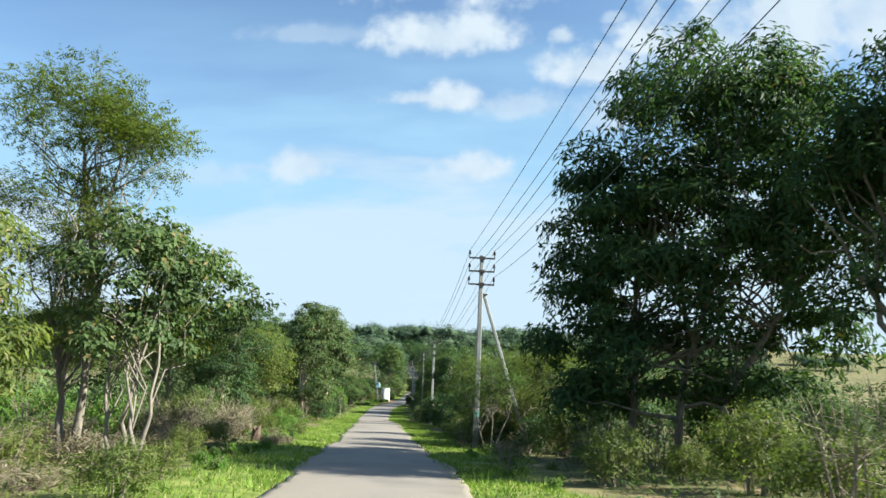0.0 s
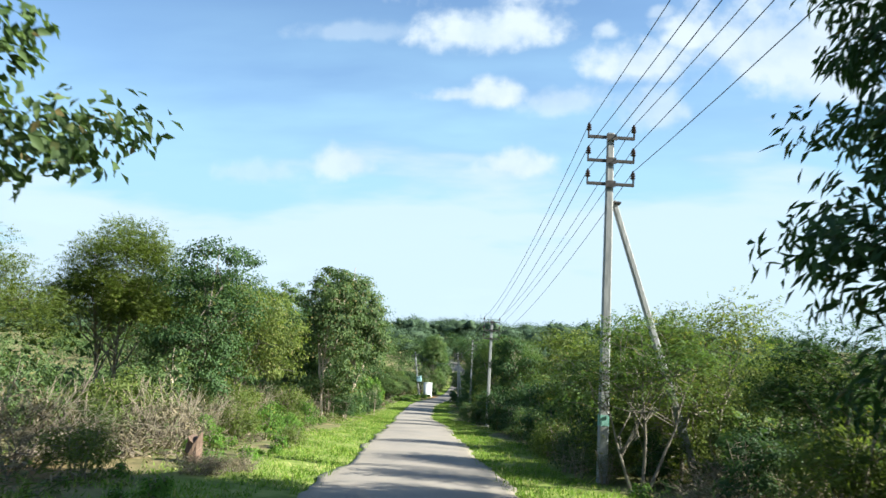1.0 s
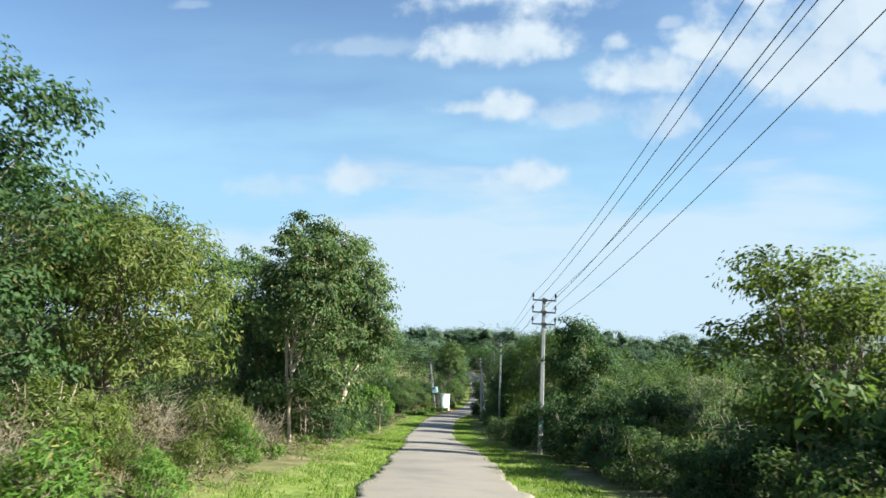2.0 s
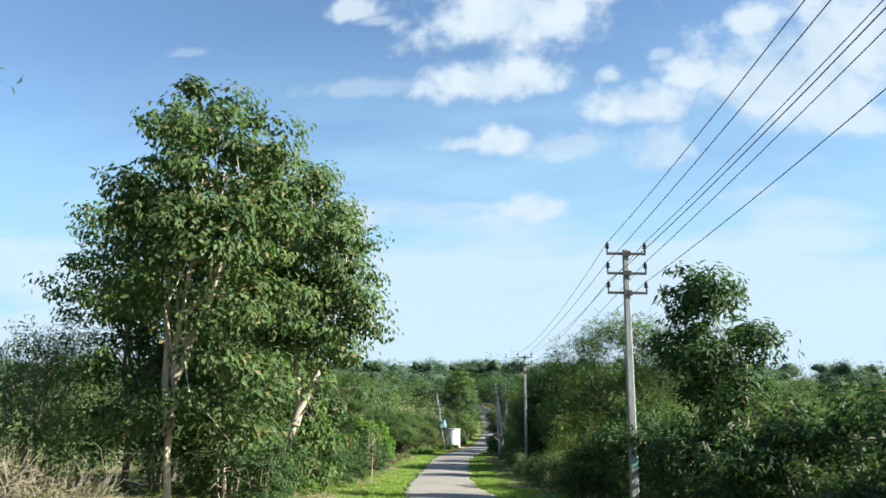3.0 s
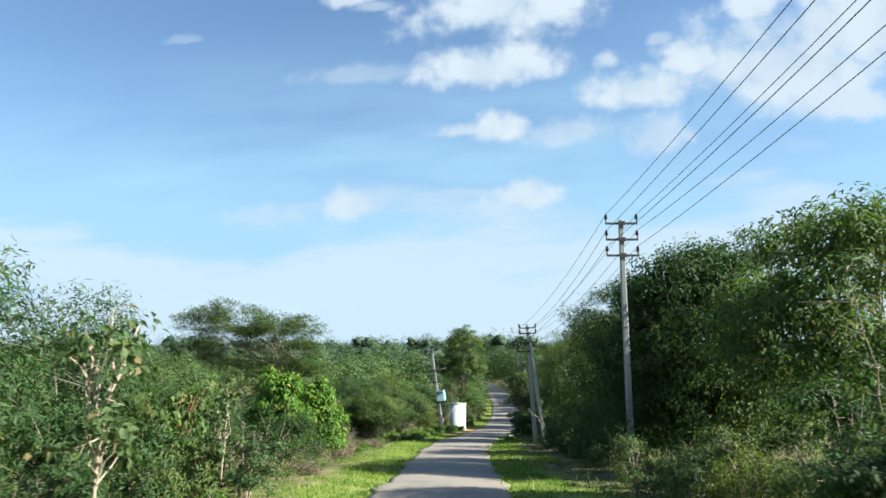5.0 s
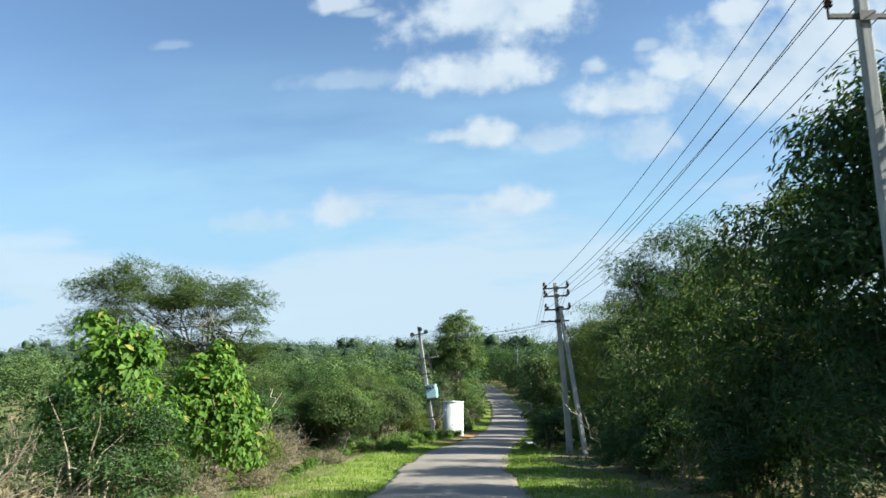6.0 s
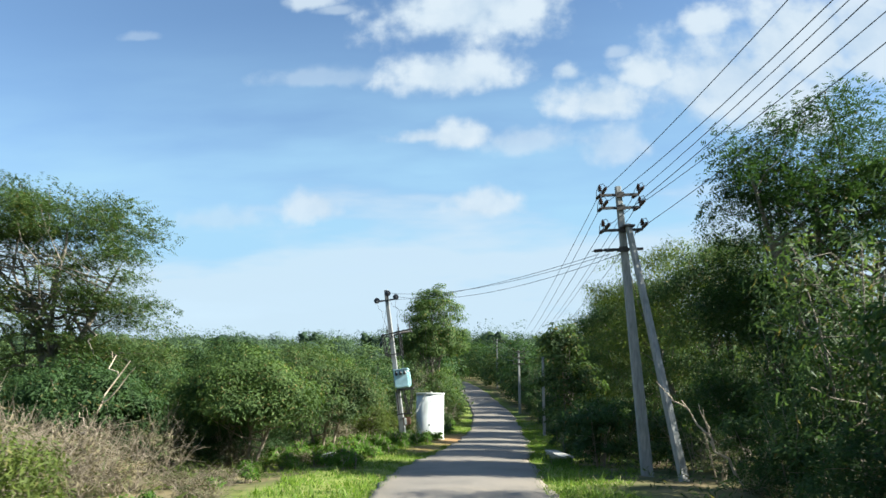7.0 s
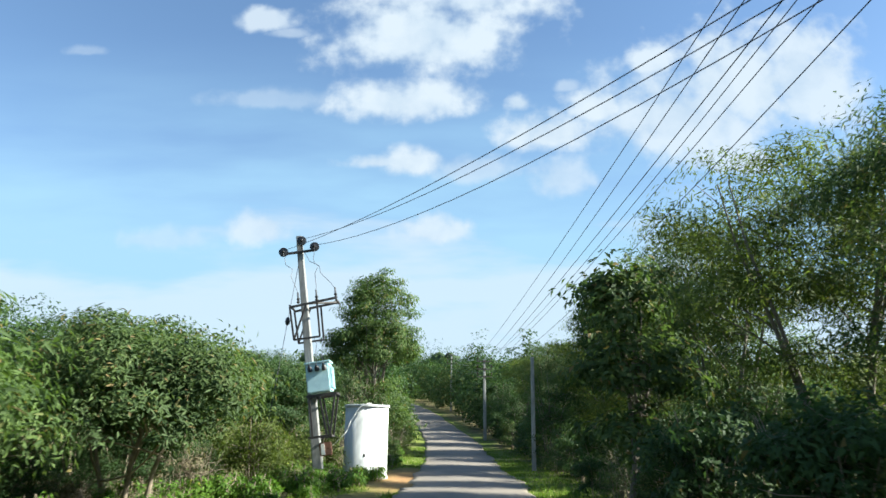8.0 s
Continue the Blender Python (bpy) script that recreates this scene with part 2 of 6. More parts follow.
def asphalt_material():
    m, t, p = material("asphalt")
    v = position(t)
    grain, gf = noise_colour(t, [(0.125, 0.112, 0.096), (0.245, 0.221, 0.190)], 55, 8.0, vector=v, rough=0.7)
    stains, _ = noise_colour(t, [(0.80, 0.78, 0.78), (1.08, 1.04, 1.02), (1.22, 1.15, 1.08)], 0.55, 5.0, vector=v)
    col = mixed(t, 1.0, grain, stains, "MULTIPLY")
    # dust worn in at the edges, carried by the edge attribute
    a = t.nodes.new("ShaderNodeAttribute")
    a.attribute_name = "edge"
    dust_n = t.nodes.new("ShaderNodeTexNoise")
    dust_n.inputs["Scale"].default_value = 2.2
    t.links.new(v, dust_n.inputs["Vector"])
    k = t.nodes.new("ShaderNodeMath")
    k.operation = "MULTIPLY"
    t.links.new(a.outputs["Fac"], k.inputs[0])
    t.links.new(dust_n.outputs["Fac"], k.inputs[1])
    col = mixed(t, k.outputs[0], col, (0.20, 0.165, 0.115))
    t.links.new(col, p.inputs["Base Color"])
    p.inputs["Roughness"].default_value = 0.82
    bumped(t, p, gf, 0.5, 0.008)
    return m


def ground_material():
    """Grass, dry grass and red-brown soil; the verge attribute carries where short bright grass grows."""
    m, t, p = material("ground_cover")
    v = position(t)
    grass, gf = noise_colour(t, [(0.070, 0.095, 0.022), (0.140, 0.180, 0.038), (0.230, 0.235, 0.075)], 2.2, 8.0, vector=v)
    scrub, _ = noise_colour(t, [(0.060, 0.070, 0.028), (0.130, 0.125, 0.055), (0.25, 0.185, 0.110)], 0.8, 7.0, vector=v)
    a = t.nodes.new("ShaderNodeAttribute")
    a.attribute_name = "verge"
    col = mixed(t, a.outputs["Fac"], scrub, grass)
    soil, _ = noise_colour(t, [(0.20, 0.11, 0.055), (0.36, 0.20, 0.10)], 4.0, 6.0, vector=v)
    b = t.nodes.new("ShaderNodeAttribute")
    b.attribute_name = "soil"
    col = mixed(t, b.outputs["Fac"], col, soil)
    t.links.new(col, p.inputs["Base Color"])
    p.inputs["Roughness"].default_value = 0.95
    p.inputs["Specular IOR Level"].default_value = 0.1
    bumped(t, p, gf, 0.8, 0.06)
    return m


# ---------------------------------------------------------------- lie of the land
ROAD_Y = [-200, -60, 0, 25, 37, 45, 52.7, 60.5, 70, 75, 85, 91, 97, 105, 112, 118, 124, 130, 143, 156, 163, 171, 178, 185, 199, 207, 228, 250, 290, 330, 500]
ROAD_X = [26, 9, 1.6, -2.3, -4.35, -5.6, -6.95, -8.2, -9.75, -10.6, -12.6, -13.7, -14.6, -15.65, -16.64, -17.36, -17.76, -17.82, -17.67, -17.9, -18.1, -18.5, -19.2, -19.9, -21.8, -22.9, -27, -33, -48, -70, -180]
PROF_Y = [-300, -60, 0, 13, 25, 37, 45, 53, 57, 65, 70, 75, 85, 90, 95, 102, 112, 124, 132, 145, 150, 156, 162, 171, 178, 185, 199, 207, 225, 241, 255, 270, 290, 330, 380, 450, 700, 1500, 4200]
PROF_Z = [12, 5.0, 2.2, 1.45, 0.78, 0.10, -0.34, -0.70, -0.92, -1.25, -1.48, -1.76, -2.35, -2.58, -2.73, -2.90, -3.03, -3.0, -3.0, -2.98, -2.98, -2.82, -2.46, -1.85, -1.35, -0.85, 0.5, 1.3, 3.0, 4.4, 5.3, 6.0, 7.5, 14, 18, 17.5, 13, 6, -5]


def smooth(xs, ys):
    """Piecewise curve through the knots, softened."""
    gx = np.arange(xs[0], xs[-1] + 1, 1.0)
    gy = np.interp(gx, xs, ys)
    k = np.hanning(13)
    k /= k.sum()
    pad = np.concatenate([gy[0] + (np.arange(-6, 0)) * (gy[1] - gy[0]), gy, gy[-1] + np.arange(1, 7) * (gy[-1] - gy[-2])])
    sm = np.convolve(pad, k, "valid")
    return lambda q: np.interp(q, gx, sm)


road_x = smooth(ROAD_Y, ROAD_X)
road_z = smooth(PROF_Y, PROF_Z)
HALF = 1.72                                     # half the width of the asphalt


def ground_z(x, y):
    """Height of the land, a little lower than the asphalt beside the road."""
    x, y = np.asarray(x, float), np.asarray(y, float)
    d = x - road_x(y)
    a = np.abs(d)
    z = road_z(y) - 0.05
    verge = np.clip((a - HALF) / 1.2, 0, 1)
    z = z + 0.06 * verge
    bank = np.clip((a - 3.5) / 4.0, 0, 1)
    left_bank = np.interp(y, [0, 30, 55, 66, 80, 95, 110, 130, 144, 150, 160], [-0.2, -0.15, 0.1, 0.3, 0.25, 0.1, -0.15, -0.2, 0.25, 0.3, 0.2])
    right_bank = np.interp(y, [0, 30, 45, 60, 80, 100, 120, 150], [0.0, 0.05, 0.1, 0.1, 0.15, 0.1, 0.0, 0.1])
    z = z + bank * np.where(d < 0, left_bank, right_bank)
    far = np.clip((a - 6) / 30, 0, 1)
    z = z + far * (0.5 * np.sin(x * 0.09 + 1.3) * np.cos(y * 0.07) + 0.25 * np.sin(x * 0.21 + y * 0.17))
    return z


def at(y, d, lift=0.0):
    """The place d metres to the right of the road's middle line at y."""
    x = float(road_x(y)) + d
    return Vector((x, y, float(ground_z(x, y)) + lift))


# ---------------------------------------------------------------- mesh helpers
def mesh_from(name, verts, faces, mat, smooth_shade=False):
    """A mesh from arrays: faces is an (n, 3) or (n, 4) array."""
    me = bpy.data.meshes.new(name)
    verts, faces = np.asarray(verts, np.float32), np.asarray(faces, np.int32)
    n, k = faces.shape
    me.vertices.add(len(verts))
    me.vertices.foreach_set("co", verts.ravel())
    me.loops.add(n * k)
    me.loops.foreach_set("vertex_index", faces.ravel())
    me.polygons.add(n)
    me.polygons.foreach_set("loop_start", np.arange(0, n * k, k, dtype=np.int32))
    if smooth_shade:
        me.polygons.foreach_set("use_smooth", np.ones(n, bool))
    me.update(calc_edges=True)
    me.materials.append(mat)
    return me


def part(name, bm, mat, parent, label=""):
    """Links a bmesh or a mesh as one object under a thing."""
    if isinstance(bm, bmesh.types.BMesh):
        me = bpy.data.meshes.new(name)
        bm.to_mesh(me)
        bm.free()
        me.materials.append(mat)
    else:
        me = bm
    ob = new(name, me)
    ob.parent = parent
    if label:
        ob["label"] = label
    return ob


def thing(name, place, label, category, group="", kind="", turn=0.0, scale=1.0):
    ob = new(name)
    ob.empty_display_size = 0.3
    ob.matrix_world = Matrix.Translation(place) @ Matrix.Rotation(turn, 4, "Z") @ Matrix.Scale(scale, 4)
    return tagged(ob, label, category, group, kind)


def box(bm, size, centre, rot=None, bevel=0.0):
    made = bmesh.ops.create_cube(bm, size=1.0)
    m = Matrix.Translation(centre) @ (rot or Matrix.Identity(4)) @ Matrix.Diagonal((*size, 1))
    bmesh.ops.transform(bm, matrix=m, verts=made["verts"])
    if bevel:
        edges = list({e for v in made["verts"] for e in v.link_edges})
        bmesh.ops.bevel(bm, geom=edges, offset=bevel, segments=2, affect="EDGES")


def tube(points, radii, sides=6):
    """A bent tapering tube as arrays."""
    p = np.asarray(points, float)
    n = len(p)
    r = np.broadcast_to(np.asarray(radii, float), (n,))
    d = np.gradient(p, axis=0)
    d /= np.linalg.norm(d, axis=1)[:, None] + 1e-9
    ref = np.where(np.abs(d[:, 2:3]) > 0.9, [[1.0, 0, 0]], [[0, 0, 1.0]])
    a = np.cross(d, ref)
    a /= np.linalg.norm(a, axis=1)[:, None] + 1e-9
    b = np.cross(d, a)
    ang = np.linspace(0, 2 * np.pi, sides, endpoint=False)
    v = p[:, None] + r[:, None, None] * (np.cos(ang)[None, :, None] * a[:, None] + np.sin(ang)[None, :, None] * b[:, None])
    v = v.reshape(-1, 3)
    i = np.arange(n - 1)[:, None] * sides
    j = np.arange(sides)[None]
    k = (j + 1) % sides
    f = np.stack([i + j, i + k, i + sides + k, i + sides + j], -1).reshape(-1, 4)
    return v, f


def join_arrays(pieces):
    vs, fs, o = [], [], 0
    for v, f in pieces:
        vs.append(v)
        fs.append(f + o)
        o += len(v)
    return np.concatenate(vs), np.concatenate(fs)


def bar(a, b, w, bm):
    """A square bar from a to b in a bmesh."""
    a, b = Vector(a), Vector(b)
    d = b - a
    q = d.to_track_quat("Z", "Y").to_matrix().to_4x4()
    box(bm, (w, w, d.length), (a + b) / 2, q, 0)


def wander(rng, a, b, n, sway):
    """A slightly crooked line from a to b."""
    t = np.linspace(0, 1, n)[:, None]
    p = np.asarray(a) * (1 - t) + np.asarray(b) * t
    off = rng.normal(0, sway, (n, 3)) * np.sin(t * np.pi)
    return p + off


# ---------------------------------------------------------------- leaves and trees
def leaves(rng, centres, out, length, width, droop=0.0, flat=0.5, light=False):
    """Folded pointed leaves, two triangles each (light: one), growing outwards from their place."""
    n = len(centres)
    face = out / (np.linalg.norm(out, axis=1)[:, None] + 1e-9) + rng.normal(0, 0.28, (n, 3)) + np.array([0, 0, 0.30 + 0.4 * flat])
    face /= np.linalg.norm(face, axis=1)[:, None] + 1e-9
    d = rng.normal(0, 1, (n, 3)) + out * 0.35
    d[:, 2] -= droop * 2.0
    d -= face * (d * face).sum(1)[:, None] * 0.8
    d /= np.linalg.norm(d, axis=1)[:, None] + 1e-9
    s = np.cross(d, face)
    s /= np.linalg.norm(s, axis=1)[:, None] + 1e-9
    nrm = np.cross(s, d)
    ln = (length * rng.uniform(0.65, 1.3, n))[:, None]
    wd = (width * rng.uniform(0.7, 1.25, n))[:, None]
    base = centres
    tip = centres + d * ln - nrm * ln * 0.12
    mid = centres + d * ln * 0.45
    left = mid + s * wd * 0.5 + nrm * wd * 0.18
    right = mid - s * wd * 0.5 + nrm * wd * 0.18
    if light:
        v = np.stack([base + (right - mid) * 0.8, tip, base + (left - mid) * 0.8 + d * ln * 0.25], 1).reshape(-1, 3)
        return v, np.arange(n * 3).reshape(-1, 3)
    v = np.stack([base, right, tip, left], 1).reshape(-1, 3)
    o = np.arange(n)[:, None] * 4
    f = np.concatenate([o + [[0, 1, 2]], o + [[0, 2, 3]]], 1).reshape(-1, 3)
    return v, f


def feathers(rng, centres, out, length, width, droop):
    """Feathery sprays: a leaf stalk with three pairs of narrow leaflets."""
    n = len(centres)
    d = out + rng.normal(0, 0.6, (n, 3))
    d[:, 2] -= droop
    d /= np.linalg.norm(d, axis=1)[:, None] + 1e-9
    up = rng.normal(0, 0.4, (n, 3)) + np.array([0, 0, 1.0])
    s = np.cross(d, up)
    s /= np.linalg.norm(s, axis=1)[:, None] + 1e-9
    ln = length * rng.uniform(0.7, 1.3, n)
    cs, os_ = [], []
    for k in range(3):
        for sd in (-1, 1):
            q = centres + d * (ln * (0.2 + 0.3 * k))[:, None]
            q[:, 2] -= ln * 0.05 * k * k * 0.25
            cs.append(q)
            os_.append(s * sd * 1.6 + d * 0.7)
    c, o = np.concatenate(cs), np.concatenate(os_)
    m = len(c)
    o = o / (np.linalg.norm(o, axis=1)[:, None] + 1e-9)
    w = np.cross(o, np.array([0, 0, 1.0]) + rng.normal(0, 0.3, (m, 3)))
    w /= np.linalg.norm(w, axis=1)[:, None] + 1e-9
    v = np.stack([c - w * width * 0.5, c + w * width * 0.5, c + o * length * 0.34], 1).reshape(-1, 3)
    f = np.arange(m * 3).reshape(-1, 3)
    return v, f


def clumps_in(rng, blobs, n):
    """Clump places within ellipsoids, mostly in their outer shell."""
    b = np.asarray(blobs, float)
    wgt = b[:, 3] * b[:, 4] * b[:, 5]
    pick = rng.choice(len(b), n, p=wgt / wgt.sum())
    d = rng.normal(0, 1, (n, 3))
    d /= np.linalg.norm(d, axis=1)[:, None]
    d[:, 2] = np.where(d[:, 2] < -0.5, -d[:, 2] * 0.6, d[:, 2])
    r = 0.45 + 0.62 * rng.uniform(0, 1, n) ** 0.6
    c = b[pick, :3] + d * b[pick, 3:] * r[:, None]
    return c, d


def foliage(rng, blobs, n_clumps, per, spread, kind, size, droop=0.25, light=False, pad=0.6):
    n_clumps, per, spread = max(8, int(n_clumps * 0.62)), int(per * 1.62), spread * 1.02
    c, d = clumps_in(rng, blobs, n_clumps)
    sp = spread * rng.uniform(0.55, 1.35, n_clumps)
    ball = rng.normal(0, 1, (n_clumps * per, 3))
    ball *= (rng.uniform(0, 1, len(ball)) ** 0.4 / (np.linalg.norm(ball, axis=1) + 1e-9))[:, None] * 1.45
    cc = np.repeat(c, per, 0) + ball * np.repeat(sp, per)[:, None] * np.array([1, 1, pad])
    keep = cc[:, 2] > 0.06
    cc = cc[keep]
    o = (cc - np.repeat(c, per, 0)[keep]) / spread + 0.5 * np.repeat(d, per, 0)[keep]
    if kind == "feather":
        v, f = feathers(rng, cc, o, size, size * 0.16, droop)
    else:
        ratio = {"broad": 0.55, "long": 0.30, "round": 0.85, "narrow": 0.3}[kind]
        v, f = leaves(rng, cc, o, size, size * ratio, droop, light=light)
    return v, f, c


def wood(rng, stems, clump_places, radius, branch_count, sides=6, sway=0.12):
    """Trunks given as polylines, with limbs to some of the leaf clumps."""
    pieces = []
    for pts in stems:
        pts = np.asarray(pts, float)
        t = np.linspace(0, 1, len(pts))
        tt = np.linspace(0, 1, max(8, len(pts) * 3) if sides > 4 else 5)
        line = np.stack([np.interp(tt, t, pts[:, i]) for i in range(3)], 1)
        line[1:-1] += rng.normal(0, sway * 0.25, (len(tt) - 2, 3)) * np.array([1, 1, 0.2])
        r = radius * (1 - 0.82 * tt) * (1 + 0.35 * np.exp(-tt * 14))
        pieces.append(tube(line, r, sides + 2 if sides > 4 else 4))
    for q in clump_places[rng.permutation(len(clump_places))[:branch_count]]:
        st = np.asarray(stems[rng.integers(len(stems))], float)
        k = rng.uniform(0.35, 0.95)
        t = np.linspace(0, 1, len(st))
        root = np.array([np.interp(k, t, st[:, i]) for i in range(3)])
        if root[2] > q[2] + 0.3:
            k *= 0.6
            root = np.array([np.interp(k, t, st[:, i]) for i in range(3)])
        k_pts = 6 if sides > 4 else 4
        line = wander(rng, root, q, k_pts, 0.05 * np.linalg.norm(q - root))
        r0 = radius * (1 - 0.8 * k) * 0.55
        pieces.append(tube(line, np.linspace(r0, 0.008, k_pts), sides - 1 if sides > 4 else 3))
    return join_arrays(pieces)


def make_tree(name, place, blobs, stems, radius, n_clumps, per, spread, kind, size, bark, leaf, label, category="tree",
              seed=1, branches=40, droop=0.25, group="", turn=0.0, scale=1.0, light=False, pad=0.6):
    rng = np.random.default_rng(seed)
    v, f, c = foliage(rng, blobs, n_clumps if light else int(n_clumps * 1.15), per, spread, kind, size, droop, light, pad)
    root = thing(name, place, label, category, group, turn=turn, scale=scale)
    wv, wf = wood(rng, stems, c, radius, branches, 4 if light else 6)
    part("trunk" if category == "tree" else "wood", mesh_from("trunk", wv, wf, bark, True), None, root)
    part("crown" if category == "tree" else "foliage", mesh_from("crown", v, f, leaf), None, root)
    return root


# ---------------------------------------------------------------- ground, road
def build_ground():
    ds = np.array([-2600, -1200, -600, -320, -200, -140, -100, -75, -58, -45, -36, -29, -23, -18, -14.5, -12, -10, -8.5, -7.2, -6.2, -5.4,
                   -4.7, -4.1, -3.6, -3.1, -2.7, -2.35, -2.05, -1.8, -1.5, 0, 1.5, 1.8, 2.05, 2.35, 2.7, 3.1, 3.6, 4.1, 4.7, 5.4, 6.2, 7.2, 8.5,
                   10, 12, 14.5, 18, 23, 29, 36, 45, 58, 75, 100, 140, 200, 320, 600, 1200, 2600], float)
    ys = np.concatenate([np.array([-900, -500, -300, -180, -100, -60, -40, -25, -12]), np.arange(-4, 20, 2.0), np.arange(20, 172, 1.0),
                         np.arange(172, 300, 4.0), np.arange(300, 480, 12.0), np.array([500, 560, 640, 760, 950, 1300, 1900, 2800, 4000])])
    gy, gd = np.meshgrid(ys, ds, indexing="ij")
    gx = road_x(np.clip(gy, -200, 500)) + gd
    gz = ground_z(gx, gy)
    rng = np.random.default_rng(5)
    rough = rng.normal(0, 0.02, gz.shape) * np.clip((np.abs(gd) - 1.9) / 1.5, 0, 1) * np.clip((60 - np.abs(gd)) / 30, 0, 1)
    gz = gz + rough
    v = np.stack([gx, gy, gz], -1).reshape(-1, 3)
    nr, nc = gy.shape
    i, j = np.meshgrid(np.arange(nr - 1), np.arange(nc - 1), indexing="ij")
    a = i * nc + j
    f = np.stack([a, a + 1, a + nc + 1, a + nc], -1).reshape(-1, 4)
    me = mesh_from("ground", v, f, ground_material(), True)
    # where short grass and bare soil lie
    wob = 0.5 * np.sin(gy * 0.9) + 0.35 * np.sin(gy * 0.37 + 1.0)
    reach = np.where(gd < 0, np.interp(gy, [0, 20, 40, 60, 75, 100, 125, 145, 200], [4.0, 4.5, 4.2, 4.0, 3.6, 3.8, 4.3, 3.4, 2.8]),
                     np.interp(gy, [0, 20, 40, 60, 100, 130, 200], [3.6, 4.0, 4.4, 4.2, 4.4, 3.2, 2.8])) + 0.5 * wob
    verge = np.clip((reach - np.abs(gd)) / 0.8, 0, 1)
    soil = 0.95 * np.clip(1 - np.hypot((gd + 2.0) / 1.1, (gy - 146) / 7.5), 0, 1) ** 0.4
    soil = np.maximum(soil, 0.7 * np.clip(1 - np.hypot((gd + 2.4) / 0.8, (gy - 136.5) / 3.5), 0, 1) ** 0.5)
    soil = np.maximum(soil, 0.6 * np.clip(1 - np.hypot((gd + 7.0) / 3.0, (gy - 36) / 5.0), 0, 1))
    soil = np.maximum(soil, 0.6 * np.clip(1 - np.hypot((gd + 7.5) / 2.0, (gy - 54) / 4.0), 0, 1))
    for key, val in (("verge", verge), ("soil", soil)):
        at_ = me.attributes.new(key, "FLOAT", "POINT")
        at_.data.foreach_set("value", val.astype(np.float32).ravel())
    return tagged(new("ground", me), "rolling ground of short verge grass, scrub and reddish soil", "ground", kind="structure")


def build_road():
    ys = np.concatenate([np.arange(-160, 0, 4.0), np.arange(0, 175, 0.5), np.arange(175, 420, 3.0)])
    us = np.array([-1.0, -0.985, -0.9, -0.72, -0.45, -0.2, 0, 0.2, 0.45, 0.72, 0.9, 0.985, 1.0])
    rng = np.random.default_rng(8)
    n = len(ys)
    jag_l = rng.normal(0, 0.045, n) + np.convolve(rng.normal(0, 0.12, n + 6), np.ones(4) / 4, "same")[:n] + 0.05 * np.sin(ys * 0.7)
    jag_r = rng.normal(0, 0.045, n) + np.convolve(rng.normal(0, 0.12, n + 6), np.ones(4) / 4, "same")[:n] + 0.05 * np.sin(ys * 0.6 + 2)
    half_l, half_r = HALF + jag_l, HALF + jag_r
    rows = []
    for k, y in enumerate(ys):
        w = np.where(us < 0, us * half_l[k], us * half_r[k])
        x = road_x(y) + w
        z = road_z(y) + 0.035 * (1 - us * us) - np.where(np.abs(us) > 0.99, 0.11, 0.0)
        rows.append(np.stack([x, np.full_like(x, y), z], -1))
    v = np.concatenate(rows)
    nc = len(us)
    i, j = np.meshgrid(np.arange(n - 1), np.arange(nc - 1), indexing="ij")
    a = i * nc + j
    f = np.stack([a, a + 1, a + nc + 1, a + nc], -1).reshape(-1, 4)
    me = mesh_from("road", v, f, asphalt_material(), True)
    e = np.tile(np.clip((np.abs(us) - 0.62) / 0.38, 0, 1) ** 1.5, n)
    at_ = me.attributes.new("edge", "FLOAT", "POINT")
    at_.data.foreach_set("value", e.astype(np.float32))
    return tagged(new("road", me), "narrow worn grey asphalt country lane with dusty edges", "road", kind="structure")


build_ground()
build_road()


# ---------------------------------------------------------------- power poles
HEADING = math.atan2(4.4, 30.5)               # the line runs this far to the left of north


def shaft_mesh(height, w0, w1, d0, d1, mat):
    bm = bmesh.new()
    rings = []
    for k in range(9):
        t = k / 8
        w, d = w0 + (w1 - w0) * t, d0 + (d1 - d0) * t
        c = 0.16 * d
        z = -0.3 + (height + 0.3) * t
        pts = [(-w / 2 + c, -d / 2), (w / 2 - c, -d / 2), (w / 2, -d / 2 + c), (w / 2, d / 2 - c), (w / 2 - c, d / 2), (-w / 2 + c, d / 2), (-w / 2, d / 2 - c), (-w / 2, -d / 2 + c)]
        rings.append([bm.verts.new((x, y, z)) for x, y in pts])
    for a, b in zip(rings, rings[1:]):
        for i in range(8):
            bm.faces.new((a[i], a[(i + 1) % 8], b[(i + 1) % 8], b[i]))
    bm.faces.new(rings[-1])
    return bm


def revolve(profile, sides=12):
    """A turned body from (radius, height) pairs."""
    bm = bmesh.new()
    rings = [[bm.verts.new((r * math.cos(2 * math.pi * i / sides), r * math.sin(2 * math.pi * i / sides), z)) for i in range(sides)] for r, z in profile]
    for a, b in zip(rings, rings[1:]):
        for i in range(sides):
            bm.faces.new((a[i], a[(i + 1) % sides], b[(i + 1) % sides], b[i]))
    bm.faces.new(rings[-1])
    bm.faces.new(rings[0][::-1])
    return bm


def pin_insulator():
    return revolve([(0.012, -0.06), (0.012, 0.04), (0.05, 0.045), (0.062, 0.06), (0.03, 0.085), (0.052, 0.10), (0.058, 0.115), (0.028, 0.135), (0.045, 0.15), (0.048, 0.165), (0.022, 0.19), (0.026, 0.21), (0.012, 0.22)])


def strain_insulator():
    prof = [(0.012, 0.0), (0.012, 0.05)]
    for k in range(4):
        z = 0.06 + k * 0.085
        prof += [(0.016, z), (0.044, z + 0.015), (0.047, z + 0.028), (0.016, z + 0.05)]
    return revolve(prof + [(0.012, 0.42), (0.012, 0.48)])


